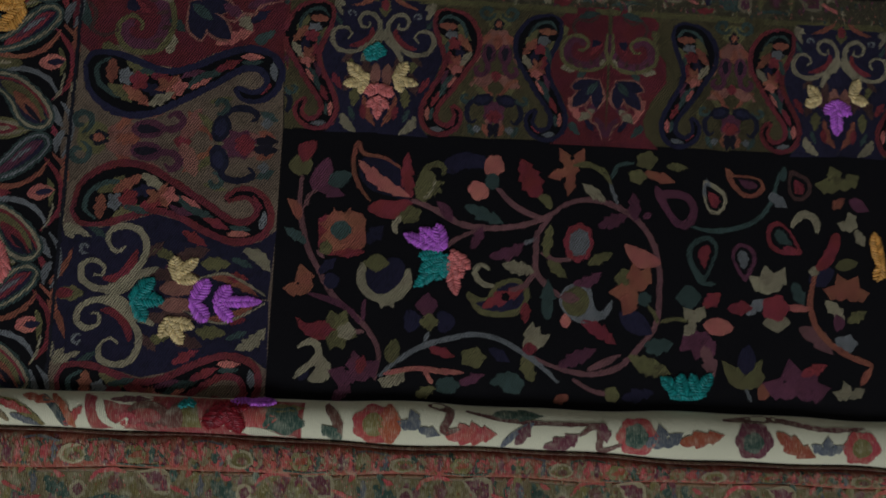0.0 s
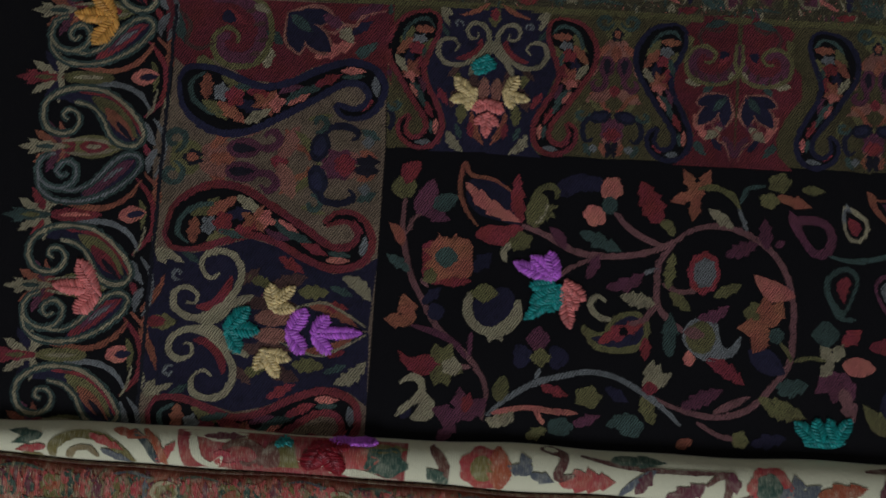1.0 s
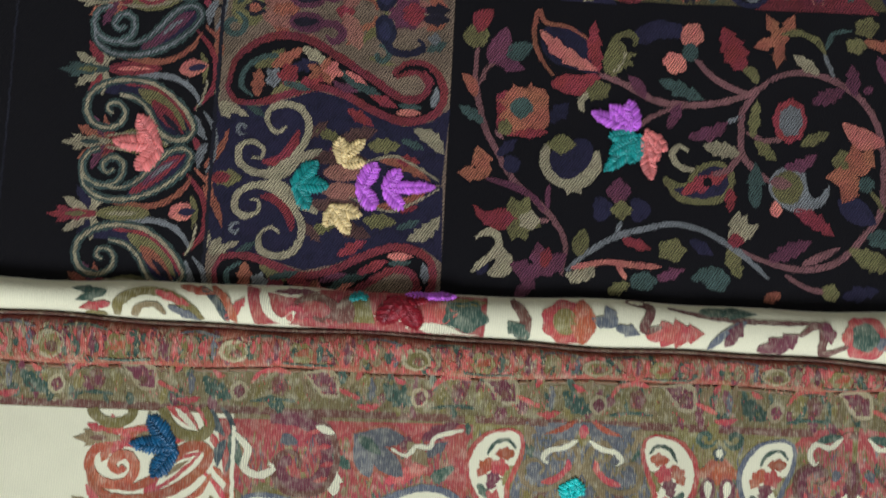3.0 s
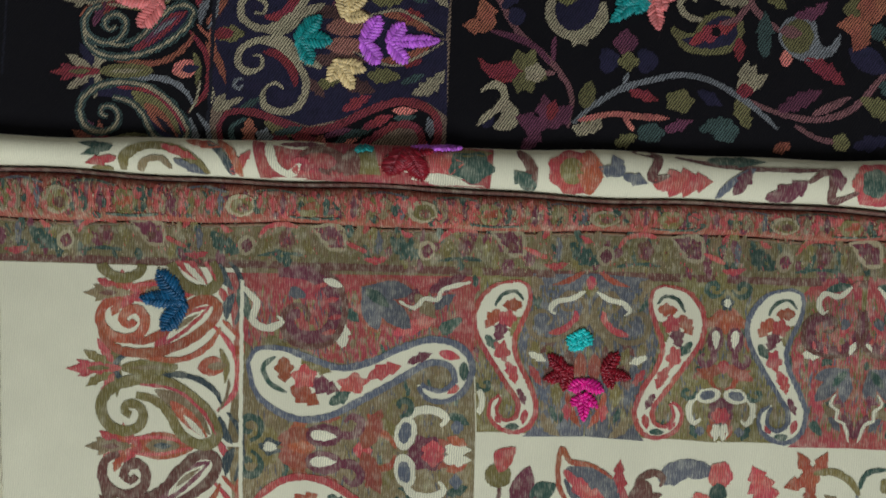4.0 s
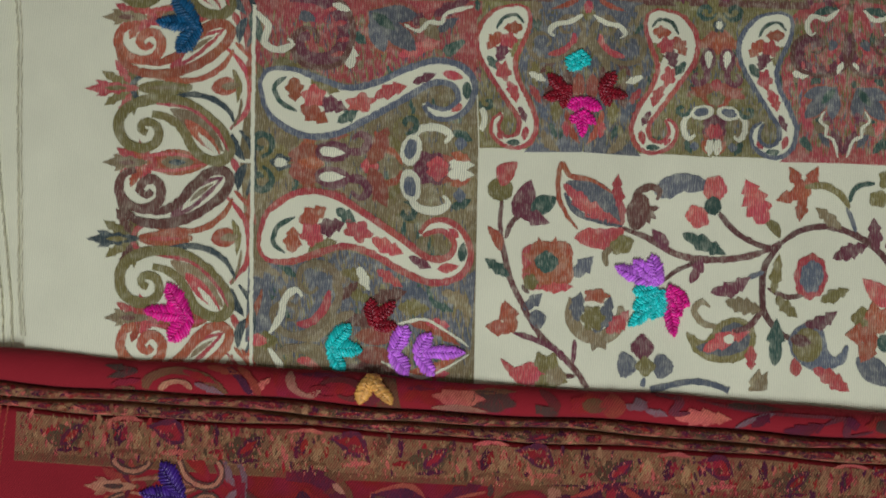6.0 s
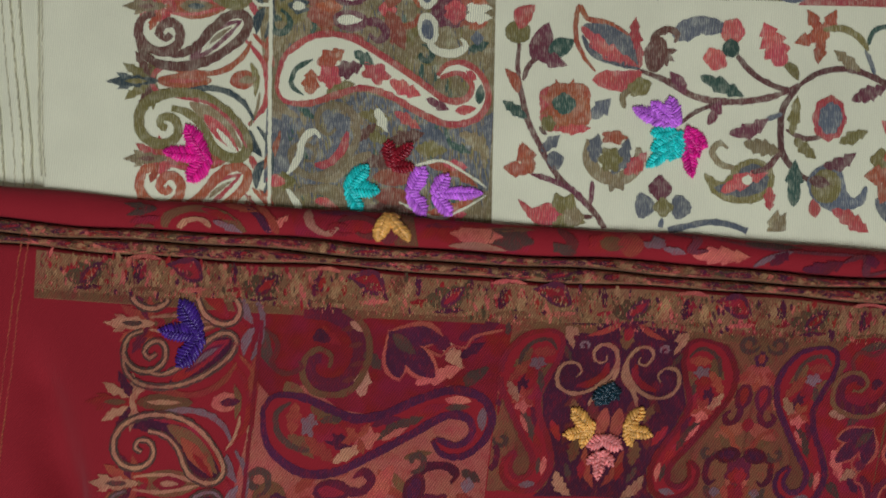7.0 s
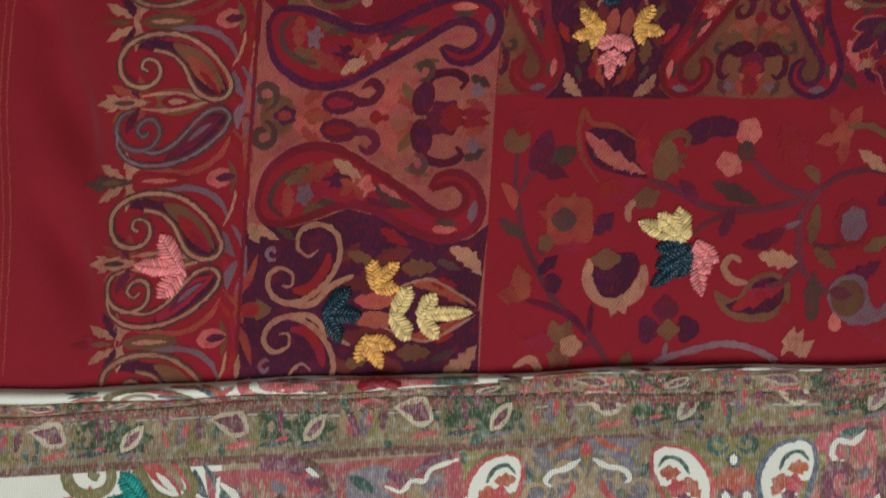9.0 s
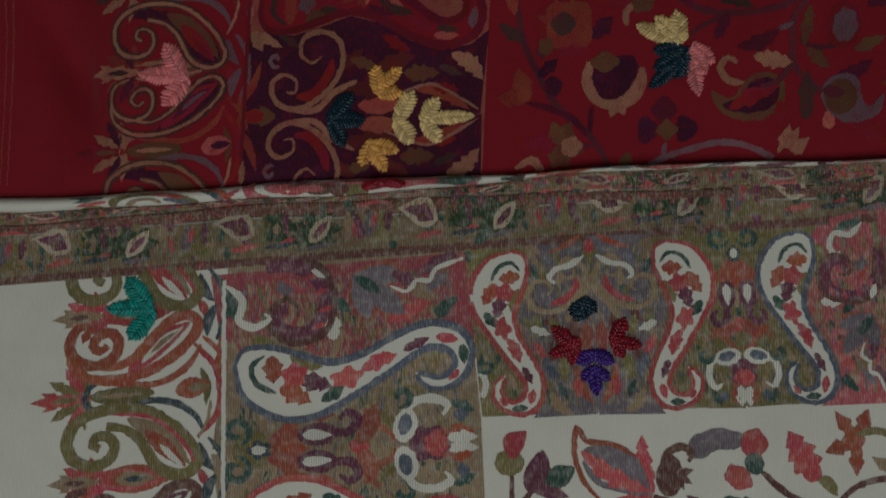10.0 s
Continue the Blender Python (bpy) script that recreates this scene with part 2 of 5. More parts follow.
class Pen:
    """Draws figures on one shawl, through a map of the plane (for the mirrored and turned border panels)."""

    def __init__(self, c, plane=None, lift=None, box=None, cuts=None, tint=None):
        self.c, self.plane, self.lift, self.box, self.cuts, self.tint = c, plane, lift, box, cuts, tint or {}

    def put(self, name, poly, colour, layer, jag=1.0):
        c = self.c
        q = [self.plane(*p) for p in poly] if self.plane else list(poly)
        mx, my = sum(p[0] for p in q) / len(q), sum(p[1] for p in q) / len(q)
        x0, x1, y0, y1 = self.box or c.box
        if not (x0 < mx < x1 and y0 < my < y1):
            return
        if jag:
            jag *= c.fray
            q = [(x + random.uniform(-jag, jag), y + random.uniform(-jag, jag)) for x, y in q]
        bm = bmesh.new()
        face = bm.faces.new([bm.verts.new((x, y, 0)) for x, y in q])
        bm.normal_update()
        if face.normal.z > 0:
            face.normal_flip()
        bmesh.ops.triangulate(bm, faces=bm.faces[:])
        lo = [min(p[k] for p in q) for k in (0, 1)]
        hi = [max(p[k] for p in q) for k in (0, 1)]
        cell = self.cuts or (14.0 if c.drape and lo[0] < 190 else 45.0)
        for k in (0, 1):
            if hi[k] - lo[k] > cell * 1.3 and (not self.cuts or k == 1):
                s = math.ceil(lo[k] / cell) * cell
                while s < hi[k]:
                    bmesh.ops.bisect_plane(bm, geom=bm.verts[:] + bm.edges[:] + bm.faces[:], plane_co=(s, s, 0), plane_no=(1 - k, k, 0))
                    s += cell
        edges = self.box if self.box else c.box
        for co, no in (((edges[0], 0, 0), (-1, 0, 0)), ((edges[1], 0, 0), (1, 0, 0)), ((0, edges[2], 0), (0, -1, 0)), ((0, edges[3], 0), (0, 1, 0))):
            bmesh.ops.bisect_plane(bm, geom=bm.verts[:] + bm.edges[:] + bm.faces[:], plane_co=co, plane_no=no, clear_outer=True)
        if not bm.faces:
            bm.free()
            return
        up = layer * PLY + random.uniform(0, 0.00001)
        for v in bm.verts:
            v.co = self.lift(v.co.x, v.co.y, up) if self.lift else spot(c, v.co.x, v.co.y, up)
        part(name, bm, c.mats[self.tint.get(colour, colour)], c.empty)

    def fill(self, pts, colour, layer=2, name="figure", smooth=True, jag=1.2):
        self.put(name, spline(pts, True, 6.0) if smooth else pts, colour, layer, jag)

    def stroke(self, pts, w, colour, layer=4, name="scroll", tip=0.35):
        line = spline(pts, False, 6.0)
        n, a, b = len(line), [], []
        for i, p in enumerate(line):
            o, s = line[max(i - 1, 0)], line[min(i + 1, n - 1)]
            dx, dy = s[0] - o[0], s[1] - o[1]
            d = math.hypot(dx, dy) or 1
            t = i / (n - 1)
            r = w / 2 * (tip + (1 - tip) * min(1, 5 * min(t, 1 - t)))
            a.append((p[0] - dy / d * r, p[1] + dx / d * r))
            b.append((p[0] + dy / d * r, p[1] - dx / d * r))
        strip = a + b[::-1]
        if self.plane:
            strip = [self.plane(*p) for p in strip]
        c = self.c
        x0, x1, y0, y1 = self.box or c.box
        bm = bmesh.new()
        up = layer * PLY + random.uniform(0, 0.00001)
        lay = (lambda p: self.lift(p[0], p[1], up)) if self.lift else (lambda p: spot(c, p[0], p[1], up))
        rows = []
        for i in range(n):
            l, r = strip[i], strip[2 * n - 1 - i]
            j = random.uniform(-0.8, 0.8) * c.fray
            rows.append(((l[0] + j, l[1] + j), (r[0] + j, r[1] - j)))
        made = [None] * n
        inside = [x0 < (l[0] + r[0]) / 2 < x1 and y0 < (l[1] + r[1]) / 2 < y1 for l, r in rows]
        for i in range(n):
            if inside[i]:
                made[i] = [bm.verts.new(lay(p)) for p in rows[i]]
        for i in range(n - 1):
            if inside[i] and inside[i + 1]:
                f = bm.faces.new((made[i][0], made[i][1], made[i + 1][1], made[i + 1][0]))
        if not bm.faces:
            bm.free()
            return
        bm.normal_update()
        for f in bm.faces:
            if f.normal.z < 0:
                f.normal_flip()
        part(name, bm, c.mats[self.tint.get(colour, colour)], c.empty)

    def leaf(self, x0, y0, x1, y1, w, colour, bend=0.0, teeth=0, layer=4, name="leaf", fat=0.45):
        dx, dy = x1 - x0, y1 - y0
        n = max(8, int(math.hypot(dx, dy) / 4))
        sides = ([], [])
        for s, side in ((1, sides[0]), (-1, sides[1])):
            for i in range(n + 1):
                t = i / n
                r = w / 2 * (math.sin(math.pi * t ** (math.log(0.5) / math.log(fat))) ** 0.8 if 0 < t < 1 else 0)
                if teeth and 0 < t < 1:
                    r *= 1 - 0.45 * ((t * teeth) % 1.0)
                k = s * r / (math.hypot(dx, dy) or 1)
                o = bend * math.sin(math.pi * t) / (math.hypot(dx, dy) or 1)
                side.append((x0 + dx * t - dy * (k + o), y0 + dy * t + dx * (k + o)))
        self.put(name, sides[0] + sides[1][-2:0:-1], colour, layer, 0.7)

    def blob(self, x, y, rx, ry, colour, rot=0.0, lobes=0, deep=0.2, layer=4, name="flower"):
        n = max(14, int((rx + ry) * 0.8), lobes * 7)
        pts = []
        for i in range(n):
            a = 2 * math.pi * i / n
            k = 1 - deep * (0.5 - 0.5 * math.cos(lobes * a)) if lobes else 1
            px, py = rx * k * math.cos(a), ry * k * math.sin(a)
            pts.append((x + px * math.cos(rot) - py * math.sin(rot), y + px * math.sin(rot) + py * math.cos(rot)))
        self.put(name, pts, colour, layer, 0.9)

    def curl(self, x, y, r, start, turns, w, colour, layer=4, end=0.3):
        n = max(6, int(abs(turns) * 10))
        self.stroke([(x + r * (1 - (1 - end) * i / n) * math.cos(start + 2 * math.pi * turns * i / n),
                      y + r * (1 - (1 - end) * i / n) * math.sin(start + 2 * math.pi * turns * i / n)) for i in range(n + 1)], w, colour, layer)

    def fan(self, x, y, r, angles, w, colour, layer=4, teeth=0):
        for a in angles:
            self.leaf(x, y, x + r * math.cos(radians(a)), y + r * math.sin(radians(a)), w, colour, 0, teeth, layer)


# ---- border panels: drawn once for the upright border, then mirrored and turned ----
def column(a, b):
    return 360 - 0.062 * a + b, 535 + a + 0.043 * b


def uncolumn(x, y):
    # inverse of column()
    b = (x - 360 + 0.062 * (y - 535)) / (1 + 0.062 * 0.043)
    return y - 535 - 0.043 * b, b


def top_row(a, b, at=985.0):
    s = 0.764 * a
    return at + s - 0.062 * 0.68 * (b - 408), 216 + 0.043 * (at - 985 + s) + 0.68 * (b - 408)


def flips(kind, shift, flip, at=985.0):
    """Plane map: a figure written on the upright border -> the same figure moved along, mirrored, or on the top border."""
    def plane(x, y):
        a, b = uncolumn(x, y)
        a = shift + flip * a
        return column(a, b) if kind == "column" else top_row(a, b, at)
    return plane


def scroll_panel(p, line):
    """The long curled paisley that parts two medallions; its outline colour differs from panel to panel."""
    upper = [(392, 372), (412, 318), (470, 284), (530, 288), (590, 322), (650, 362), (700, 396), (736, 394), (748, 370), (726, 350), (690, 358)]
    lower = [(392, 372), (406, 398), (450, 402), (500, 388), (550, 376), (600, 390), (650, 418), (704, 438), (754, 428), (776, 396), (768, 358), (740, 334), (706, 334), (686, 354)]
    p.fill(upper + lower[::-1][:-1], "g", 3, "paisley", True, 0.3)
    p.stroke(upper, 12 if p.c.pale else 14, line, 5, "paisley_outline", 0.6)
    p.stroke(lower, 12 if p.c.pale else 14, line, 5, "paisley_outline", 0.6)
    if p.c.pale:
        p.stroke([(440, 388), (420, 370), (430, 342), (462, 326)], 9, "teal", 4, "leaf_curl")
        p.leaf(452, 388, 458, 342, 39, "rust", 0, 3, 4)
        p.leaf(468, 336, 520, 310, 39, "rust", 0, 3, 4)
        p.leaf(482, 386, 536, 368, 37, "olive", 0, 3, 4)
        p.blob(490, 356, 24, 22, "red", 0.4, 5, 0.3, 5)
        p.leaf(496, 350, 552, 336, 37, "plum", 0, 3, 4)
        p.blob(574, 350, 30, 20, "sal", 0.3, 5, 0.34, 5)
        p.leaf(536, 312, 572, 336, 26, "teal", 0, 2, 5)
        p.leaf(598, 362, 656, 388, 31, "red", 3, 3, 4)
        p.leaf(664, 394, 706, 414, 22, "plum", 0, 2, 4)
        p.leaf(716, 416, 754, 410, 17, "red", 0, 0, 4)
        p.leaf(760, 404, 764, 370, 17, "teal", 0, 0, 4)
        p.leaf(756, 362, 738, 346, 14, "red", 0, 0, 4)
        return
    p.stroke([(438, 392), (416, 372), (424, 342), (452, 322), (488, 318)], 10, "teal", 4, "leaf_curl")
    p.leaf(444, 392, 448, 340, 30, "rust", 0, 3, 4)
    p.leaf(440, 340, 492, 306, 26, "olive", 4, 3, 4)
    p.leaf(470, 340, 528, 304, 30, "rust", 0, 3, 5)
    p.leaf(470, 388, 530, 366, 30, "olive", 0, 3, 4)
    p.blob(474, 358, 16, 20, "grey", 0.2, 5, 0.3, 5)
    p.blob(500, 352, 20, 22, "red", 0.6, 5, 0.3, 5)
    p.leaf(490, 366, 542, 382, 18, "teal", 0, 2, 5)
    p.leaf(500, 344, 556, 330, 28, "nav", 0, 2, 4)
    p.leaf(520, 366, 576, 356, 26, "red", 0, 3, 5)
    p.blob(572, 346, 26, 20, "sal", 0.3, 5, 0.34, 5)
    p.fan(560, 346, 30, (150, 200, 60, 300), 15, "rust", 6, 2)
    p.leaf(524, 304, 572, 336, 26, "khaki", 0, 3, 6)
    p.leaf(578, 366, 626, 384, 17, "plum", 3, 2, 5)
    p.leaf(588, 346, 664, 390, 26, "teal", 4, 4, 4)
    p.leaf(600, 346, 640, 372, 14, "sal", 0, 2, 6)
    p.leaf(642, 386, 694, 414, 21, "red", 0, 2, 4)
    p.leaf(694, 408, 736, 414, 12, "teal", 0, 0, 4)
    p.leaf(756, 414, 764, 376, 16, "grey", 0, 0, 4)
    p.leaf(758, 372, 740, 346, 13, "red", -3, 0, 4)
    p.leaf(690, 421, 736, 423, 14, "sal", 0, 0)


def medallion_half(p, ground):
    """One half of the pointed medallion between two curled paisleys."""
    p.fill([(372, 405), (406, 404), (450, 410), (500, 396), (550, 383), (600, 398), (650, 426), (704, 446), (754, 438), (786, 415), (772, 552), (580, 546), (358, 540)],
           ground, 2, "medallion", False)
    p.stroke([(498, 446), (482, 456), (464, 440), (470, 414), (500, 406), (528, 420), (536, 455), (518, 492), (482, 520), (446, 528), (418, 512), (413, 486),
              (434, 472), (456, 484), (452, 502), (438, 500)], 13 if p.c.fray > 1.5 or p.c.pale else 9, "khaki", 5)
    p.stroke([(450, 532), (490, 530), (520, 505), (560, 488)], 16 if p.c.fray > 1.5 or p.c.pale else 10, "khaki", 4)
    p.stroke([(455, 508), (482, 506), (508, 480), (518, 452)], 16, "red", 3)
    p.blob(500, 440, 20, 22, ground, 0, 0, 0, 3)
    p.leaf(380, 400, 398, 432, 26, "khaki", 0, 2)
    p.leaf(380, 400, 432, 428, 20, "khaki", 0, 3)
    p.leaf(352, 520, 396, 448, 14, "rust", 6)
    p.leaf(366, 535, 420, 535, 34, "olive", 0, 2, 3)
    p.leaf(364, 534, 400, 534, 18, "red", 0, 0, 4)
    p.leaf(530, 470, 572, 436, 22, "brown", 0, 3)
    p.leaf(540, 500, 640, 505, 40, "brown", 0, 3, 3)
    p.leaf(590, 470, 660, 452, 32, "brown", 0, 3, 3)
    p.leaf(640, 480, 700, 482, 34, "olive", 0, 4)
    p.leaf(560, 528, 640, 530, 30, "blush", 0, 0, 3)
    p.leaf(690, 505, 735, 512, 24, "red", 0, 3)
    p.leaf(660, 505, 752, 545, 26, "rust", -8, 3, 3)
    p.leaf(722, 452, 776, 498, 34, "khaki", -8, 4)
    p.leaf(604, 416, 652, 446, 24, "red", 0, 3, 3)
    p.leaf(548, 452, 596, 470, 22, "olive", 0, 3, 4)
    p.leaf(572, 486, 628, 488, 22, "plum", 4, 2, 4)
    p.leaf(700, 470, 742, 488, 18, "teal", 0, 2, 4)
    p.leaf(424, 404, 462, 430, 16, "teal", 0, 2, 4)
    p.curl(420, 448, 12, 1.0, 0.9, 7, "grey", 4)
    if not p.tint:
        p.stroke([(610, 520), (680, 500), (720, 515), (768, 546)], 5, "light", 6)
    if p.c.pale:
        p.stroke([(468, 462), (458, 450), (436, 464), (426, 496), (404, 524)], 13, "light", 6)
        p.leaf(572, 410, 590, 452, 24, "light", 0, 2, 5)
        p.leaf(540, 420, 600, 430, 26, "olive", 0, 3, 3)
        p.leaf(640, 440, 700, 462, 26, "grey", 0, 3, 3)


def waist_half(p, ground):
    """Half of the waisted panel between two curled paisleys, with drops, hooks and a small flower."""
    p.fill([(365, 232), (372, 340), (412, 300), (470, 270), (530, 274), (590, 308), (650, 348), (690, 352), (720, 336), (768, 350), (782, 330), (790, 250)],
           ground, 2, "panel", False)
    p.curl(402, 262, 24, -1.4, 1.1, 12, "teal")
    p.blob(440, 234, 20, 14, "dark", 0.3, 4, 0.3)
    p.leaf(450, 240, 520, 262, 34, "blush", 0, 0, 3)
    p.leaf(470, 236, 520, 236, 22, "rust", 0, 0, 3)
    p.blob(532, 258, 32, 19, "plum", 0.1)
    p.leaf(508, 257, 556, 257, 18, "core", 0, 0, 5, "drop", 0.35)
    p.stroke([(548, 262), (582, 262), (596, 282), (578, 294), (566, 282)], 15, "plum")
    p.leaf(600, 240, 628, 310, 34, "blush", 0, 0, 3)
    p.leaf(620, 300, 676, 238, 16, "olive", 6, 0, 3)
    p.curl(664, 318, 18, -1.8, 0.9, 11, "teal")
    p.blob(672, 272, 19, 28, "hook", -0.15)
    p.blob(671, 274, 11, 18, "hook_in", -0.15, 0, 0, 5)
    p.stroke([(668, 286), (684, 310), (716, 316), (740, 304), (730, 290)], 14, "hook")
    p.leaf(690, 234, 752, 264, 30, "blush", 6, 0, 3)
    p.blob(712, 238, 34, 26, "plum", 0, 6, 0.25)
    p.blob(722, 250, 20, 16, "red", 0, 4, 0.25, 5)
    p.leaf(740, 236, 790, 238, 26, "core", 0, 2)
    p.blob(428, 234, 30, 30, "olive", 0, 0, 0, 3)
    p.leaf(428, 234, 452, 234, 11, "core" if p.c.pale else "rust", 0, 0, 5)
    p.leaf(470, 250, 506, 282, 24, "rust", 4, 2, 3)
    p.leaf(512, 284, 560, 290, 18, "blush", 0, 2, 3)
    p.leaf(584, 236, 618, 240, 26, "red", 0, 0, 3)
    p.stroke([(604, 300), (622, 274), (650, 262), (656, 246)], 12, "rust", 3)
    p.leaf(642, 322, 690, 336, 16, "olive", 0, 2, 3)
    p.leaf(744, 272, 782, 262, 18, "rust", 0, 3, 4)
    p.leaf(744, 312, 782, 296, 22, "teal", 0, 2, 3)
    p.blob(760, 290, 12, 12, "grey", 0, 4)


def wine_half(p):
    """Half of the wine-red medallion with paired spirals and an edged leaf. Written below its middle line."""
    p.fill([(380, -70), (388, 30), (420, 62), (480, 42), (540, 84), (600, 92), (660, 60), (720, 40), (768, 50), (805, 90), (812, -60)], "wine", 2, "medallion", False)
    p.leaf(404, -50, 424, 20, 22, "teal", 6, 0, 3)
    p.stroke([(405, -48), (430, -20), (422, 12), (446, 27), (472, 16), (464, 6)], 13 if p.c.pale else 9, "light" if p.c.pale else "brown", 5)
    p.stroke([(470, -70), (520, -68), (556, -42), (566, 0), (544, 40), (504, 44), (484, 24), (488, 4), (504, 2)], 26, "plum", 3, "scroll", 0.6)
    p.stroke([(466, -80), (526, -80), (570, -50), (580, 2), (554, 52), (502, 58), (474, 32), (476, 2), (498, -14), (518, -2), (516, 16)], 11, "brown" if p.c.pale else "olive", 5, "scroll", 0.6)
    for ax, ay in ((548, -52), (562, -26), (568, 4), (556, 30)):
        p.leaf(ax + 8, ay + 2, ax - 18, ay + 8, 9, "red" if p.c.pale else "brown", 0, 0, 4)
    p.leaf(500, -52, 536, -20, 18, "red", 4, 2, 4)
    p.blob(500, -34, 16, 12, "nav", 0.4, 3, 0.2, 4)
    p.blob(458, 52, 20, 12, "olive", 0.3, 3)
    p.leaf(572, 62, 576, 14, 30, "light", 0, 2)
    p.leaf(545, -58, 578, -44, 14, "light", 0, 0, 5)
    p.leaf(572, -10, 604, 18, 26, "teal", 0, 3, 4)
    for x, y, w in ((692, 30, 38), (634, 32, 32), (696, -34, 32)):
        p.leaf(608, -46, x + (4 if x > 640 else 0), y + (5 if y > 0 else -3), w + 11, "blush", 0, 0, 3, "leaf_edge", 0.62)
    for x, y, w in ((692, 30, 38), (634, 32, 32), (696, -34, 32)):
        p.leaf(610, -44, x, y, w, "nav", 0, 0, 4, "leaf", 0.62)
    p.leaf(616, -40, 656, -8, 20, "teal", 0, 0, 5)
    p.leaf(700, -30, 736, 14, 30, "khaki", 0, 2, 4)
    p.leaf(676, -40, 718, -16, 28, "plum", 0, 2, 4)
    p.stroke([(672, -18), (698, -6), (716, -22), (738, -20), (750, -38), (796, -50)], 8 if p.c.pale else 5, "light" if p.c.pale else "blush", 5)
    p.leaf(724, -34, 790, -62, 30, "plum", 0, 3, 4)
    p.leaf(730, -4, 770, -30, 22, "nav", 0, 2, 4)
    p.blob(758, 26, 26, 12, "teal", -0.6, 3, 0.25)
    p.leaf(660, 40, 740, 10, 30, "sal", 0, 3, 3)


def border(c, kind, at=985.0):
    tint = {} if kind == "column" else {"sand": "leafy"}
    for f in (1, -1):
        room = (c.box[0], c.box[1], -62.0 - 17, c.box[3]) if kind == "column" else (799.0, c.box[1], -100.0, 300.0)
        p = Pen(c, flips(kind, 0, f, at), box=room, tint=tint)
        medallion_half(p, "nav")
        scroll_panel(p, "line")
        waist_half(p, "sand")
        q = Pen(c, flips(kind, -612 * f, -f, at), box=room, tint=tint)     # the same panels mirrored about the waist
        scroll_panel(q, "line_b")
        waist_half(q, "sand")
        if kind == "column":
            wine_half(Pen(c, flips(kind, 0, f, at), box=room, tint=tint))
        elif f == 1:
            wine_half(Pen(c, flips(kind, 0, -1, at), box=room, tint=tint))
            wine_half(Pen(c, flips(kind, 1224, 1, at), box=room, tint=tint))


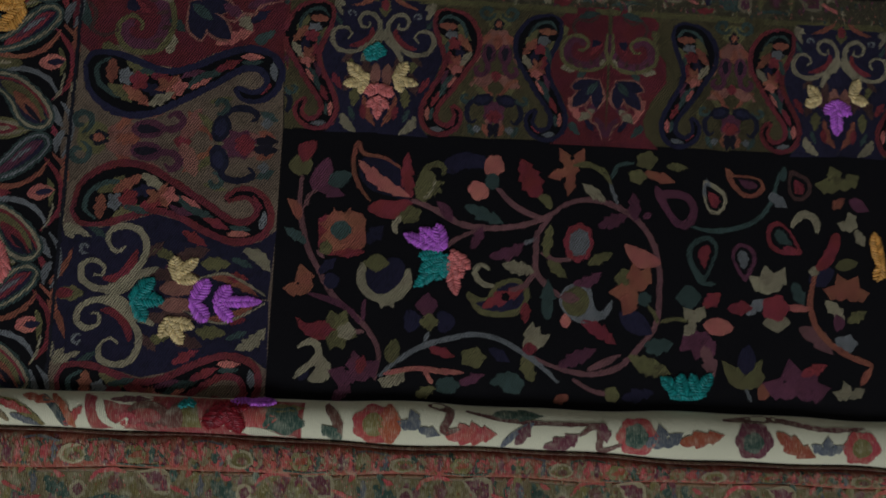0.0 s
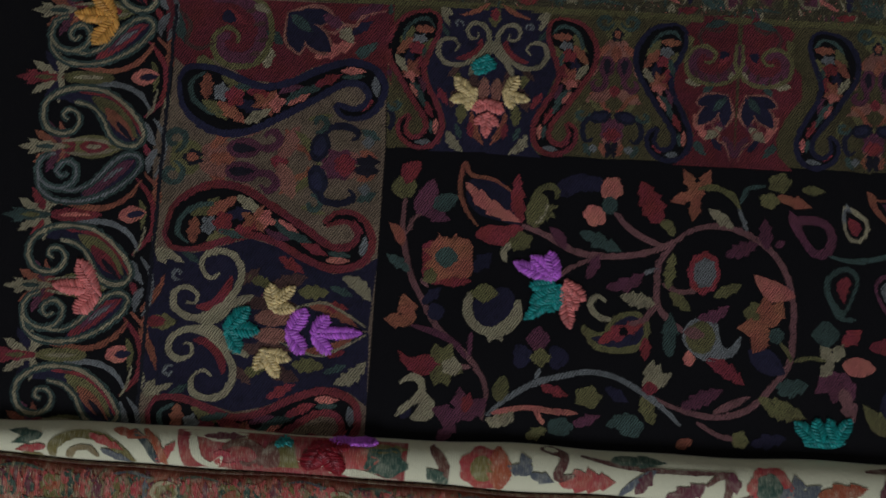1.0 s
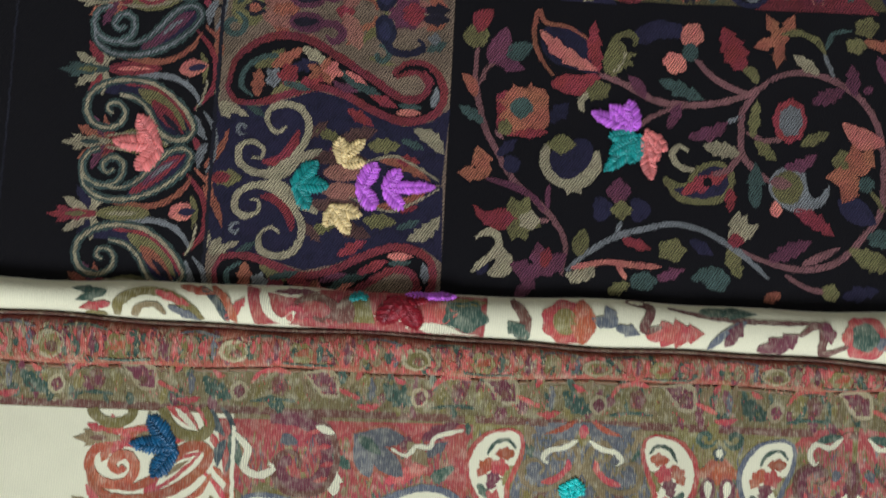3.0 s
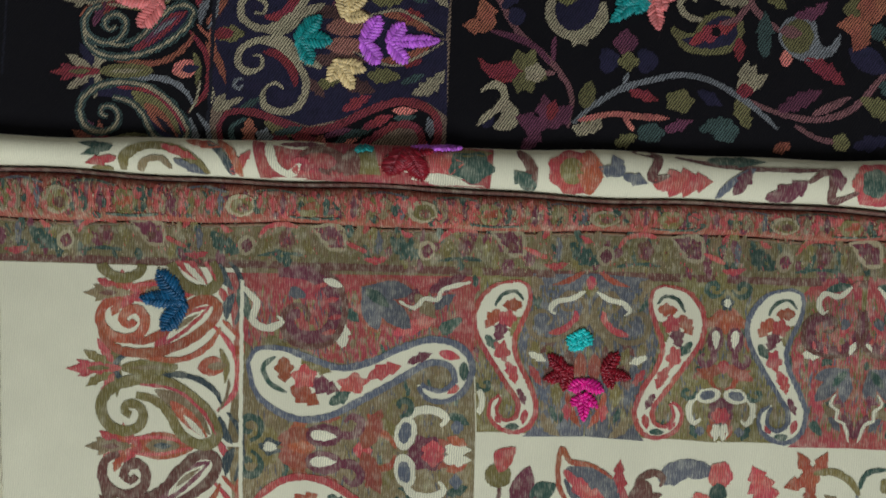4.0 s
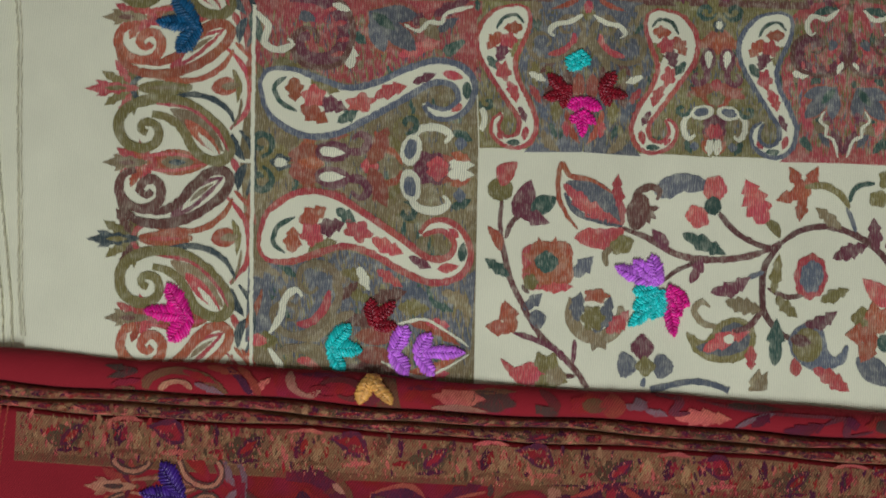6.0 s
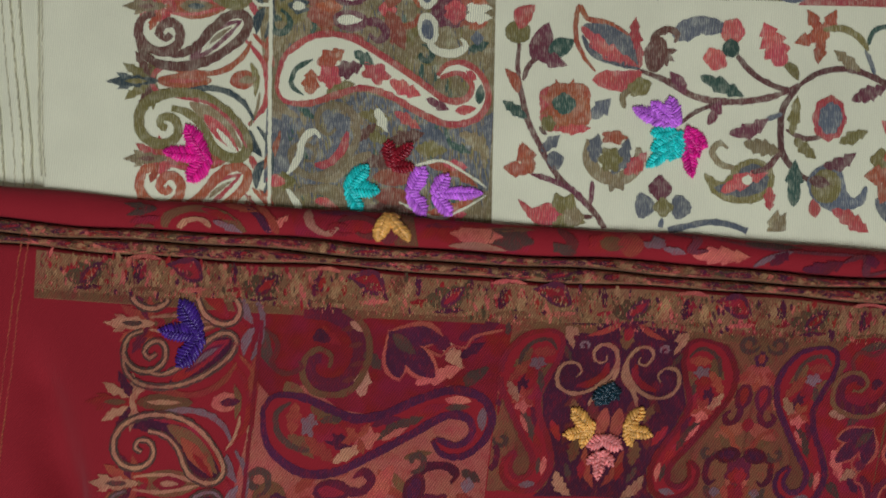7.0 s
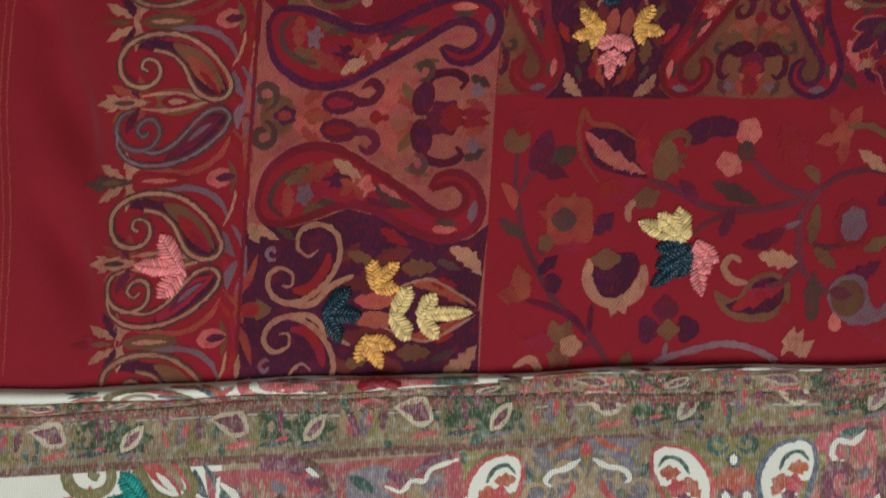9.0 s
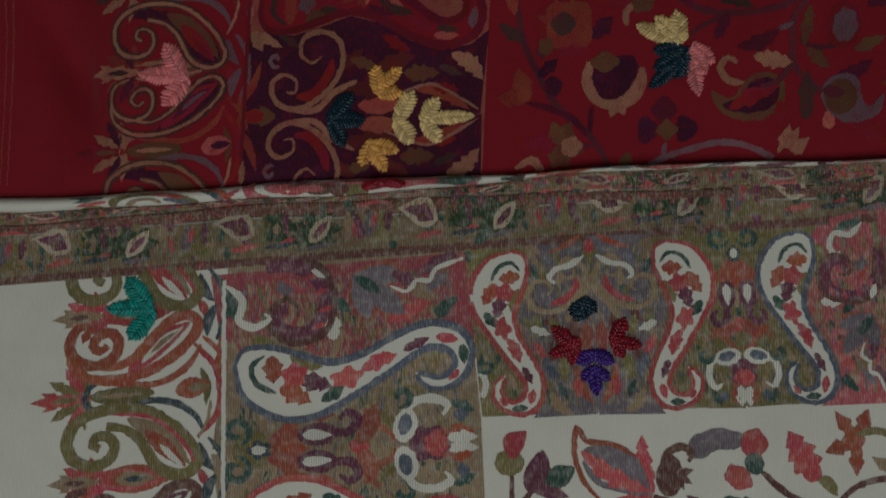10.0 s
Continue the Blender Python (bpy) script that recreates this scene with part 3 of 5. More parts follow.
def edge_column(c, phase, period, sw=11.0, tint=None, xs=1.0):
    """The outer border: spiral paisleys in two turns, edged by leaf tufts, with small cartouches between."""
    k = period / 257.0
    for i in range(-2, 5):
        d = i * period + phase
        def plane(x, y, d=d):
            return c.seam_at + (x - 385) * xs - 0.06 * d - 0.06 * (y - 160) * (k - 1), 160 + (y - 160) * k + d
        p = Pen(c, plane, box=(c.box[0], c.box[1], -92.0, c.box[3]), tint=tint)
        odd = i % 2
        # leaf tufts: a long one at each cartouche, a short one at each lens
        for x, y, long in ((190, 84, 1.0), (196, 214, 0.8 if c.pale else 0.97)):
            tones = (("teal", "khaki", "red") if odd else ("red", "khaki", "nav")) if long == 1.0 else ("khaki", "rust", "plum")
            if c.pale:
                tones = (("dark", "olive", "teal") if odd else ("red", "olive", "sal")) if long == 1.0 else ("khaki", "red", "rust")
            tip = x - 76 * long
            p.leaf(x + 14, y, tip, y, 24, tones[0], 0, 3, 5)
            p.leaf(x - 22, y, tip + 18, y - 14, 13, tones[0], 0, 2, 5)
            p.leaf(x - 22, y, tip + 18, y + 14, 13, tones[0], 0, 2, 5)
            p.fan(x, y, 56 * long, (214, 146), 22, tones[1], 4, 3)
            p.fan(x + 4, y, 58 * long, (242, 118), 22, tones[2], 3, 3)
            p.fan(x + 8, y, 50 * long, (262, 98), 16, tones[1], 3, 2)
            p.leaf(x - 6, y, x - 44 * long, y, 9, "olive" if long == 1.0 else "teal", 0, 0, 6)
        # cartouche in its forked cradle
        p.blob(246, 84, 46, 13, ("rust" if odd else "olive") if c.pale else ("red" if odd else "olive"), 0, 0, 0, 5, "cartouche")
        p.leaf(216, 84, 276, 84, 8, "sal" if odd else "khaki", 0, 0, 6)
        cradle = ("red" if odd else "dark") if c.pale else "khaki"
        p.stroke([(220, 58), (200, 68), (192, 84), (200, 102), (218, 112)], 9, cradle, 5)
        p.stroke([(212, 62), (244, 66), (286, 72), (318, 64), (346, 44), (362, 18)], 10, "rust", 5)
        p.stroke([(212, 106), (244, 102), (286, 96), (322, 104), (348, 124), (360, 150)], 10, "dark" if tint else "grey", 5)
        p.leaf(322, 86, 374, 78, 32, "rust" if c.pale else "sal", 0, 0, 4)
        p.leaf(338, 84, 372, 80, 14, "nav" if not c.pale else "grey", 0, 0, 5)
        p.leaf(360, 52, 364, 112, 12, "olive", -6)
        p.stroke([(350, 158), (378, 128), (386, 92), (380, 52), (352, 14)], 9, "red", 4)
        p.stroke([(352, 160), (366, 134), (372, 104)], 5, "khaki", 5)
        p.leaf(388, 150, 392, 108, 12, "khaki", 0, 2)
        # upright paisley with a spiral head
        body = [(212, 164), (202, 158), (206, 146), (222, 146), (232, 160), (226, 180), (204, 190), (178, 182), (166, 158), (172, 130), (198, 111), (234, 104), (280, 112), (322, 144),
                (348, 186), (340, 208), (316, 212), (290, 196), (272, 160), (250, 138), (222, 130)]
        p.fill([(190, 122), (226, 106), (280, 114), (322, 148), (344, 186), (332, 208), (306, 210), (285, 190), (262, 152), (240, 136), (206, 128)], "nav", 3, "paisley")
        p.leaf(252, 120, 338, 198, 30, "olive" if not c.pale else "khaki", -8, 0, 4)
        p.leaf(276, 140, 332, 202, 24, "rust" if not odd else "red", 0, 0, 5)
        p.leaf(296, 164, 330, 204, 10, "core", 0, 0, 6)
        lean = [(214, 262), (204, 270), (194, 260), (202, 246), (218, 242), (230, 256), (224, 280), (200, 292), (174, 284), (160, 262), (168, 236), (190, 226)]
        tail = [(160, 262), (164, 290), (190, 312), (236, 316), (284, 302), (328, 272), (346, 244), (334, 228), (310, 232), (284, 254), (256, 282), (226, 296), (200, 292)]
        if tint:
            p.stroke(body, sw + 4, "olive", 6, "paisley_outline", 0.7)
        else:
            p.stroke(body, sw + 5, "teal", 6, "paisley_outline", 0.7)
            p.stroke(body, 6, "khaki", 7, "paisley_edge", 0.7)
        p.stroke([(230, 112), (286, 122), (326, 158), (346, 196)], 6, "red", 7, "paisley_edge", 0.4)
        # heart-shaped lens between
        p.leaf(206, 214, 316, 214, 44, "rust" if c.pale else "olive", 0, 0, 2)
        p.fan(226, 214, 40, (215, 145), 16, "red", 3, 2)
        p.leaf(232, 214, 288, 214, 24, "grey" if c.pale else "red", 0, 0, 4)
        p.leaf(244, 214, 276, 214, 10, "dark" if c.pale else "khaki", 0, 0, 5)
        p.stroke([(200, 204), (240, 200), (276, 204), (312, 213)], 6, "red" if c.pale else "khaki", 4)
        p.stroke([(200, 224), (240, 228), (276, 224), (312, 215)], 6, "red" if c.pale else "khaki", 4)
        # leaning paisley, the upright one mirrored
        p.fill([(250, 290), (285, 254), (320, 234), (342, 246), (330, 275), (290, 301), (240, 312)], "nav", 3, "paisley")
        p.leaf(242, 308, 336, 238, 32, "red" if odd else "plum", -6, 0, 4)
        p.leaf(262, 294, 326, 244, 14, "core" if c.pale else "plum", -4, 0, 5)
        p.leaf(276, 280, 318, 250, 8, "grey", -2, 0, 6)
        tone = ("rust" if odd else "brown") if tint else "teal"
        p.stroke(lean, sw + (2 if tint else 4), tone, 6, "paisley_outline", 0.7)
        p.stroke(tail, sw + (2 if tint else 4), tone, 6, "paisley_outline", 0.7)
        if not tint:
            rim = "khaki" if odd else "grey"
            p.stroke(lean, 5, rim, 7, "paisley_edge", 0.7)
            p.stroke(tail, 5, rim, 7, "paisley_edge", 0.7)
        # chain of long leaves beside the seam
        edge = "dark" if tint else "grey"
        p.leaf(352, 166, 372, 212, 16, edge, 5, 0, 5)
        p.leaf(374, 216, 358, 264, 16, edge, 5, 0, 5)
        p.stroke([(366, 160), (384, 190), (386, 232), (372, 270)], 9, edge, 4)
        p.leaf(380, 262, 372, 332, 17, "rust", 0, 2)
        p.leaf(350, 206, 362, 236, 12, "red")
        p.stroke([(352, 262), (376, 290), (384, 318)], 7, "rust", 4)


def seam(c):
    """The thin vertical line between the outer border and the figured border."""
    y0, y1 = c.box[2], c.box[3]
    Pen(c).stroke([(c.seam_at - 0.064 * (y - 208), y) for y in (max(y0, -60) + 2, 60, 200, 330, 460, 600, 690) if y < y1], 7, c.seam, 6, "seam", 0.9)


# ---- the flowering field ----
def far_field(x, y):
    return 797 + (x - 500) * 1.14, 208 + (y - 225) * 1.14


def field(c):
    p = Pen(c)
    S, L, B = p.stroke, p.leaf, p.blob
    # tulip stem at the corner
    S([(980, 712), (990, 660), (972, 620), (948, 590), (900, 545), (868, 490), (846, 440), (836, 390), (832, 350), (836, 305)], 11, "stem", 3, "vine", 0.6)
    S([(840, 372), (852, 345), (875, 325)], 9, "stem", 3, "vine")
    B(834, 284, 23, 21, "olive", 0, 0, 0, 4)
    L(836, 278, 866, 236, 34, "red", -8, 0, 5)
    L(858, 334, 890, 268, 40, "plum", 4, 0, 4)
    L(860, 318, 922, 346, 34, "plum", 2, 2, 4)
    L(888, 322, 936, 300, 34, "teal", 0, 0, 4)
    L(832, 395, 808, 350, 20, "rust", 6)
    L(846, 440, 802, 408, 26, "teal", 0, 3)
    S([(880, 470), (868, 455)], 8, "stem", 3, "vine")
    # square rose
    B(910, 424, 50, 48, "red", 0.78, 4, 0.2, 4)
    B(924, 416, 48, 46, "rust", 0.78, 4, 0.2, 5)
    p.fan(916, 416, 50, (20, 70, 110, 160, 200, 250, 290, 340), 20, "rust", 4, 2)
    B(914, 414, 22, 20, "teal", 0, 4, 0.12, 6)
    B(884, 450, 14, 15, "olive", 0, 5, 0.15, 7)
    L(905, 462, 962, 458, 22, "red", 0, 3, 6)
    L(962, 440, 1000, 405, 34, "nav", 0, 2, 4)
    L(870, 500, 905, 470, 26, "nav", 0, 2, 3)
    L(880, 520, 912, 510, 34, "nav", 0, 0, 3)
    # edged leaf
    p.fill([(947, 236), (956, 256), (1000, 268), (1032, 284), (1040, 320), (1058, 348), (1000, 354), (965, 338), (944, 300), (940, 262)], "g", 3, "leaf")
    S([(972, 356), (950, 326), (938, 286), (946, 238), (960, 260), (1000, 268), (1034, 290)], 9, "rust", 5, "leaf_edge")
    L(952, 272, 1050, 346, 46, "nav", -16, 0, 4)
    L(948, 274, 1054, 348, 34, "sal", 10, 4, 5)
    S([(950, 290), (975, 328), (1052, 350)], 11, "nav", 5)
    L(1054, 350, 1048, 256, 34, "red", -6, 4, 4)
    L(966, 372, 1054, 350, 40, "red", 8, 0, 3)
    L(1000, 386, 1058, 356, 30, "red", 6, 0, 3)
    # curled pods
    pod = "brown" if c.pale else "olive"
    p.fill([(1066, 350), (1062, 322), (1074, 300), (1092, 292), (1104, 310), (1100, 338), (1084, 356)], pod, 5, "pod")
    S([(1074, 312), (1084, 290), (1108, 280), (1122, 290), (1116, 304)], 13, pod, 5)
    p.fan(1096, 322, 26, (350, 40, 75), 11, pod, 5)
    L(1080, 352, 1104, 312, 16, "khaki", 0, 4, 5)
    B(1052, 384, 24, 18, "olive", -0.4, 5, 0.2, 5)
    S([(1040, 385), (1022, 400), (1024, 422)], 12, "khaki", 5)
    S([(1054, 354), (1100, 372), (1150, 400), (1200, 410), (1260, 408), (1310, 396), (1340, 380)], 12, "stem", 3, "vine", 0.6)
    L(1135, 398, 1106, 356, 22, "plum", 4)
    # heart flower
    p.fill([(1114, 294), (1124, 270), (1160, 256), (1200, 264), (1212, 284), (1190, 290), (1160, 290), (1140, 302)], "nav", 3, "petal")
    B(1222, 284, 22, 24, "sal", 0.2, 5, 0.1, 5)
    B(1190, 334, 24, 20, "sal", 0.6, 5, 0.15, 5)
    B(1218, 315, 15, 17, "teal", 0.2, 0, 0, 6)
    S([(1228, 328), (1260, 362), (1300, 384), (1336, 392)], 11, "stem", 3, "vine", 0.6)
    L(1162, 364, 1242, 402, 34, "teal", 0, 3, 4)
    L(1176, 452, 1200, 405, 26, "plum", 0, 2, 4)
    # red leaf and maple
    L(1312, 348, 1278, 268, 58, "red", 0, 4, 5, "leaf", 0.4)
    L(1340, 372, 1308, 340, 20, "olive", 6)
    p.fan(1384, 292, 54, (165, 240, 100, 300), 28, "rust", 5, 2)
    B(1380, 290, 18, 18, "rust", 0, 4, 0.2, 5)
    S([(1385, 282), (1420, 280), (1450, 296), (1466, 320)], 12, "olive", 6)
    S([(1462, 318), (1472, 345), (1478, 362)], 8, "grey", 4, "vine")
    S([(1466, 310), (1480, 282), (1512, 276)], 9, "teal", 4, "vine")
    S([(1330, 392), (1370, 362), (1420, 352), (1470, 364), (1515, 392), (1545, 430), (1560, 480), (1562, 530), (1555, 600), (1530, 640), (1480, 690), (1430, 706),
       (1390, 704), (1340, 690), (1300, 672)], 12, "stem", 3, "vine", 0.6)
    L(1452, 356, 1404, 318, 26, "khaki", 0, 3)
    B(1540, 270, 24, 20, "olive", 0, 5, 0.2, 5)
    B(1520, 304, 20, 16, "olive", 0, 5, 0.2, 5)
    L(1535, 296, 1600, 316, 28, "rust", 0, 2, 4)
    L(1436, 408, 1500, 384, 34, "plum", 0, 4)
    L(1515, 396, 1510, 336, 30, "plum", 0, 3)
    L(1530, 390, 1548, 380, 14, "plum")
    # trunk of the second spray
    S([(1340, 384), (1312, 420), (1306, 460), (1308, 500), (1330, 530), (1360, 552)], 12, "stem", 3, "vine", 0.6)
    L(1326, 470, 1338, 400, 26, "olive", 0, 3)
    S([(1200, 410), (1150, 430), (1125, 450)], 8, "stem", 3, "vine")
    L(1212, 468, 1286, 440, 34, "plum", 8, 3)
    S([(1280, 442), (1310, 432)], 8, "grey", 3, "vine")
    S([(1316, 460), (1350, 476), (1390, 470)], 9, "stem", 3, "vine")
    B(1395, 440, 32, 42, "red", 0.1, 8, 0.1, 4)
    B(1397, 440, 22, 30, "grey", 0.2, 7, 0.1, 5)
    L(1412, 484, 1466, 462, 28, "olive", 0, 3, 5)
    L(1330, 476, 1370, 512, 28, "olive", 0, 3)
    L(1238, 484, 1306, 500, 36, "khaki", 0, 4)
    S([(1222, 528), (1196, 522), (1182, 500), (1196, 484), (1210, 494)], 12, "khaki", 5)
    # wing paisley
    p.fill([(1166, 538), (1200, 552), (1226, 522), (1262, 512), (1290, 530), (1290, 562), (1262, 588), (1216, 590), (1180, 572)], "olive", 3, "paisley")
    p.fill([(1184, 562), (1216, 552), (1238, 526), (1266, 522), (1282, 540), (1276, 566), (1246, 578), (1206, 576)], "nav", 4, "paisley")
    L(1196, 570, 1284, 536, 34, "red", -4, 3, 5)
    B(1244, 550, 9, 9, "g", 0, 0, 0, 6)
    S([(1252, 536), (1280, 528), (1306, 500)], 11, "stem", 6, "vine")
    L(1284, 560, 1284, 604, 26, "red", 0, 3)
    # bird-shaped pod
    p.fill([(1356, 544), (1384, 522), (1416, 530), (1426, 566), (1440, 580), (1462, 558), (1456, 588), (1424, 604), (1386, 600), (1360, 576)], "grey", 4, "pod")
    B(1388, 560, 28, 30, "olive", 0.2, 0, 0, 5)
    L(1356, 548, 1396, 556, 22, "stem", 0, 0, 6)
    L(1368, 614, 1364, 582, 22, "sal", 0, 0, 5, "bud", 0.4)
    L(1382, 524, 1444, 500, 30, "plum", 8, 3)
    L(1328, 596, 1332, 512, 36, "teal", 0, 2)
    L(1398, 600, 1470, 648, 36, "red", -4, 4)
    # orange maple
    B(1490, 514, 22, 22, "olive", 0, 4, 0.25, 4)
    p.fan(1514, 540, 58, (178, 300, 265, 120), 40, "rust", 5, 2)
    B(1530, 556, 14, 15, "teal", 0, 0, 0, 6)
    S([(1536, 568), (1552, 590), (1556, 606)], 8, "olive", 4, "vine")
    L(1478, 582, 1546, 628, 44, "nav", 0, 0, 4)
    L(1566, 484, 1490, 444, 38, "sal", -10, 0, 5)
    L(1504, 684, 1580, 708, 42, "olive", 0, 5, 4)
    L(1530, 662, 1590, 646, 34, "teal", 0, 3, 3)
    # lower left of the field
    p.fan(850, 535, 52, (248, 188), 32, "rust", 4, 2)
    L(850, 540, 836, 482, 40, "rust", 0, 2, 4)
    S([(850, 540), (890, 552), (930, 572), (952, 600)], 11, "plum", 4, "vine")
    S([(958, 478), (956, 510), (970, 536), (1000, 548), (1030, 540), (1046, 516), (1048, 492)], 25, "khaki", 4, "petal")
    p.fan(1004, 544, 30, (60, 110, 160, 20), 20, "khaki", 3, 2)
    if c.pale:
        L(968, 520, 976, 468, 34, "nav", -4, 3, 5)
        B(1004, 474, 26, 14, "rust", 0, 5, 0.3, 6)
        L(998, 540, 1030, 474, 34, "nav", 6, 4, 5)
        L(1020, 540, 1062, 500, 34, "red", 4, 4, 6)
        B(996, 514, 24, 24, "olive", 0, 6, 0.25, 6)
    else:
        p.fill([(962, 500), (985, 480), (1025, 470), (1042, 490), (1030, 520), (1004, 542), (974, 534)], "nav", 5, "petal")
        B(985, 480, 26, 18, "olive", 0, 4, 0.2, 6)
    L(1002, 562, 1042, 512, 20, "khaki", 6, 3, 6)
    S([(958, 595), (962, 552)], 9, "plum", 3, "vine")
    p.fill([(826, 585), (850, 600), (880, 592), (910, 606), (912, 626), (870, 632), (842, 616)], "red", 4, "petal")
    p.fan(908, 612, 42, (295, 250, 20, 75, 110), 32, "olive", 5, 2)
    B(926, 616, 20, 18, "khaki", 0, 5, 0.2, 6)
    S([(940, 616), (960, 616)], 10, "stem", 4, "vine")
    B(1090, 598, 20, 18, "olive", 0, 4, 0.25, 6)
    B(1086, 565, 22, 24, "plum", 0, 4, 0.2, 5)
    B(1056, 596, 20, 24, "nav", 0, 3, 0.2, 4)
    B(1122, 598, 20, 24, "nav", 0, 3, 0.2, 4)
    S([(990, 704), (1030, 672), (1080, 645), (1130, 632), (1180, 624), (1230, 634), (1276, 660), (1316, 690), (1350, 722)], 11, "grey", 4, "vine", 0.6)
    S([(1082, 640), (1088, 618)], 9, "grey", 4, "vine")
    L(1010, 680, 1024, 630, 30, "olive", 0, 0, 4)
    L(1090, 650, 1142, 668, 24, "red", 0, 2, 4)
    S([(1000, 700), (1060, 690), (1110, 696), (1160, 700)], 11, "sal", 5, "vine")
    S([(1080, 694), (1096, 720)], 9, "sal", 5, "vine")
    B(1178, 670, 26, 22, "olive", 0, 5, 0.2, 4)
    L(1210, 652, 1252, 680, 26, "nav", 0, 2, 3)
    S([(830, 646), (856, 634), (872, 650), (862, 672), (840, 690), (822, 706)], 14, "khaki", 5)
    p.fill([(866, 656), (886, 668), (896, 690), (886, 714), (850, 712), (864, 690)], "khaki", 4, "pod")
    L(834, 712, 850, 682, 20, "nav")
    p.fan(946, 712, 60, (200, 265, 320), 40, "plum", 4, 2)
    L(950, 700, 960, 662, 26, "red", 0, 2, 5)
    L(1010, 700, 1030, 722, 22, "olive", 0, 2)
    p.fan(1284, 660, 62, (300, 325, 285), 30, "khaki", 5, 2)
    B(1292, 654, 16, 14, "red", 0, 4, 0.2, 6)
    L(1278, 668, 1300, 722, 36, "olive", 0, 3, 4)
    L(1350, 690, 1430, 656, 36, "plum", 0, 4, 4)
    L(1410, 700, 1480, 668, 16, "stem", 0, 0, 4)
    L(1210, 722, 1270, 704, 30, "teal", 0, 3, 4)
    L(1150, 722, 1200, 704, 26, "plum", 0, 2, 4)


def wide_field(c):
    """The spray farther along the field, with ringed paisleys."""
    p = Pen(c, far_field)
    S, L, B = p.stroke, p.leaf, p.blob
    L(1188, 290, 1228, 294, 18, "olive", 0, 4)
    S([(1232, 400), (1270, 408), (1320, 402), (1360, 384), (1385, 350), (1400, 300)], 9, "teal", 3, "vine")
    L(1236, 398, 1166, 336, 60, "plum", 8, 0, 3, "paisley", 0.36)
    L(1224, 386, 1186, 350, 34, "g", 6, 0, 4, "paisley", 0.36)
    L(1180, 360, 1168, 325, 16, "plum")
    for x, y, tx, ty, w, bend, ring, core in ((1284, 378, 1256, 316, 44, 6, "khaki", "red"), (1372, 330, 1298, 306, 42, -8, "rust", "plum"), (1444, 352, 1420, 296, 46, 4, "brown", "red"),
                                              (1262, 416, 1250, 504, 56, 8, "teal", "red"), (1322, 430, 1330, 500, 46, -4, "plum", "grey"), (1378, 396, 1440, 450, 50, 8, "red", "teal")):
        cx, cy = x * 0.62 + tx * 0.38, y * 0.62 + ty * 0.38
        for k, tone, layer in ((1.0, ring, 4), (0.72, "g", 5), (0.5, core, 6)):
            L(cx + (x - cx) * k, cy + (y - cy) * k, cx + (tx - cx) * k, cy + (ty - cy) * k, w * k, tone, bend * k, 0 if layer < 6 else 4, layer, "paisley", 0.36)
    L(1256, 345, 1262, 312, 16, "grey", 4)
    L(1306, 320, 1298, 292, 14, "rust", 4)
    L(1405, 318, 1410, 288, 14, "teal")
    L(1378, 340, 1414, 366, 28, "grey", 0, 2)
    S([(1232, 470), (1246, 500), (1276, 504)], 8, "teal")
    S([(1420, 402), (1440, 378), (1464, 386), (1468, 412)], 15, "khaki", 5)
    S([(1404, 440), (1430, 446)], 14, "red", 5)
    p.fan(1512, 330, 46, (250, 190, 330), 34, "olive", 4, 2)
    L(1498, 368, 1522, 348, 22, "rust", 0, 3)
    L(1530, 352, 1566, 372, 24, "plum")
    p.fan(1540, 406, 36, (200, 250, 60), 24, "khaki", 4, 2)
    S([(1506, 412), (1490, 455), (1466, 478)], 22, "red", 5)
    B(1460, 482, 10, 10, "khaki", 0, 4)
    L(1450, 500, 1500, 480, 40, "nav", 0, 0, 3)
    L(1500, 474, 1546, 466, 22, "olive")
    S([(1462, 490), (1452, 540), (1466, 590), (1510, 630), (1566, 654)], 11, "rust", 4, "vine", 0.6)
    p.fan(1380, 520, 52, (300, 255, 215), 34, "khaki", 4, 2)
    B(1386, 548, 28, 26, "red", 0, 5, 0.2, 5)
    B(1388, 574, 26, 18, "khaki", 0, 4, 0.2, 4)
    L(1330, 560, 1370, 530, 26, "grey", 0, 2)
    L(1296, 548, 1344, 548, 30, "red", 0, 2)
    L(1405, 546, 1456, 552, 14, "sal")
    L(1420, 502, 1440, 545, 30, "teal", 0, 2)
    p.fan(1520, 530, 46, (200, 250, 300, 350), 32, "rust", 5, 2)
    L(1480, 535, 1516, 570, 26, "khaki", 0, 3)
    L(1520, 575, 1558, 556, 26, "olive", 0, 3)
    B(1504, 576, 12, 16, "plum", 0, 3)
    L(1430, 584, 1492, 634, 40, "stem", -6, 2)
    B(1516, 614, 24, 18, "grey", 0, 5, 0.25)
    B(1224, 528, 24, 22, "teal", 0, 4)
    L(1250, 545, 1284, 520, 30, "red", 0, 2)
    S([(1170, 572), (1200, 566), (1228, 572)], 8, "olive", 3, "vine")
    p.fan(1236, 572, 34, (230, 130, 300), 24, "khaki", 5, 2)
    L(1250, 578, 1308, 584, 32, "sal")
    p.fan(1245, 590, 52, (140, 60, 100), 36, "plum", 3, 2)
    L(1250, 615, 1270, 672, 32, "stem", 0, 2)
    L(1140, 614, 1192, 606, 26, "teal", 0, 3)
    L(1112, 632, 1190, 664, 32, "olive", 0, 4)
    p.fan(1322, 690, 64, (232, 308), 26, "olive", 4, 2)
    B(1328, 672, 34, 22, "olive", 0, 0, 0, 4)
    L(1326, 668, 1334, 612, 34, "nav", 0, 0, 5)
    S([(1328, 690), (1336, 716)], 7, "grey", 3, "vine")
    L(1350, 712, 1378, 678, 26, "rust")
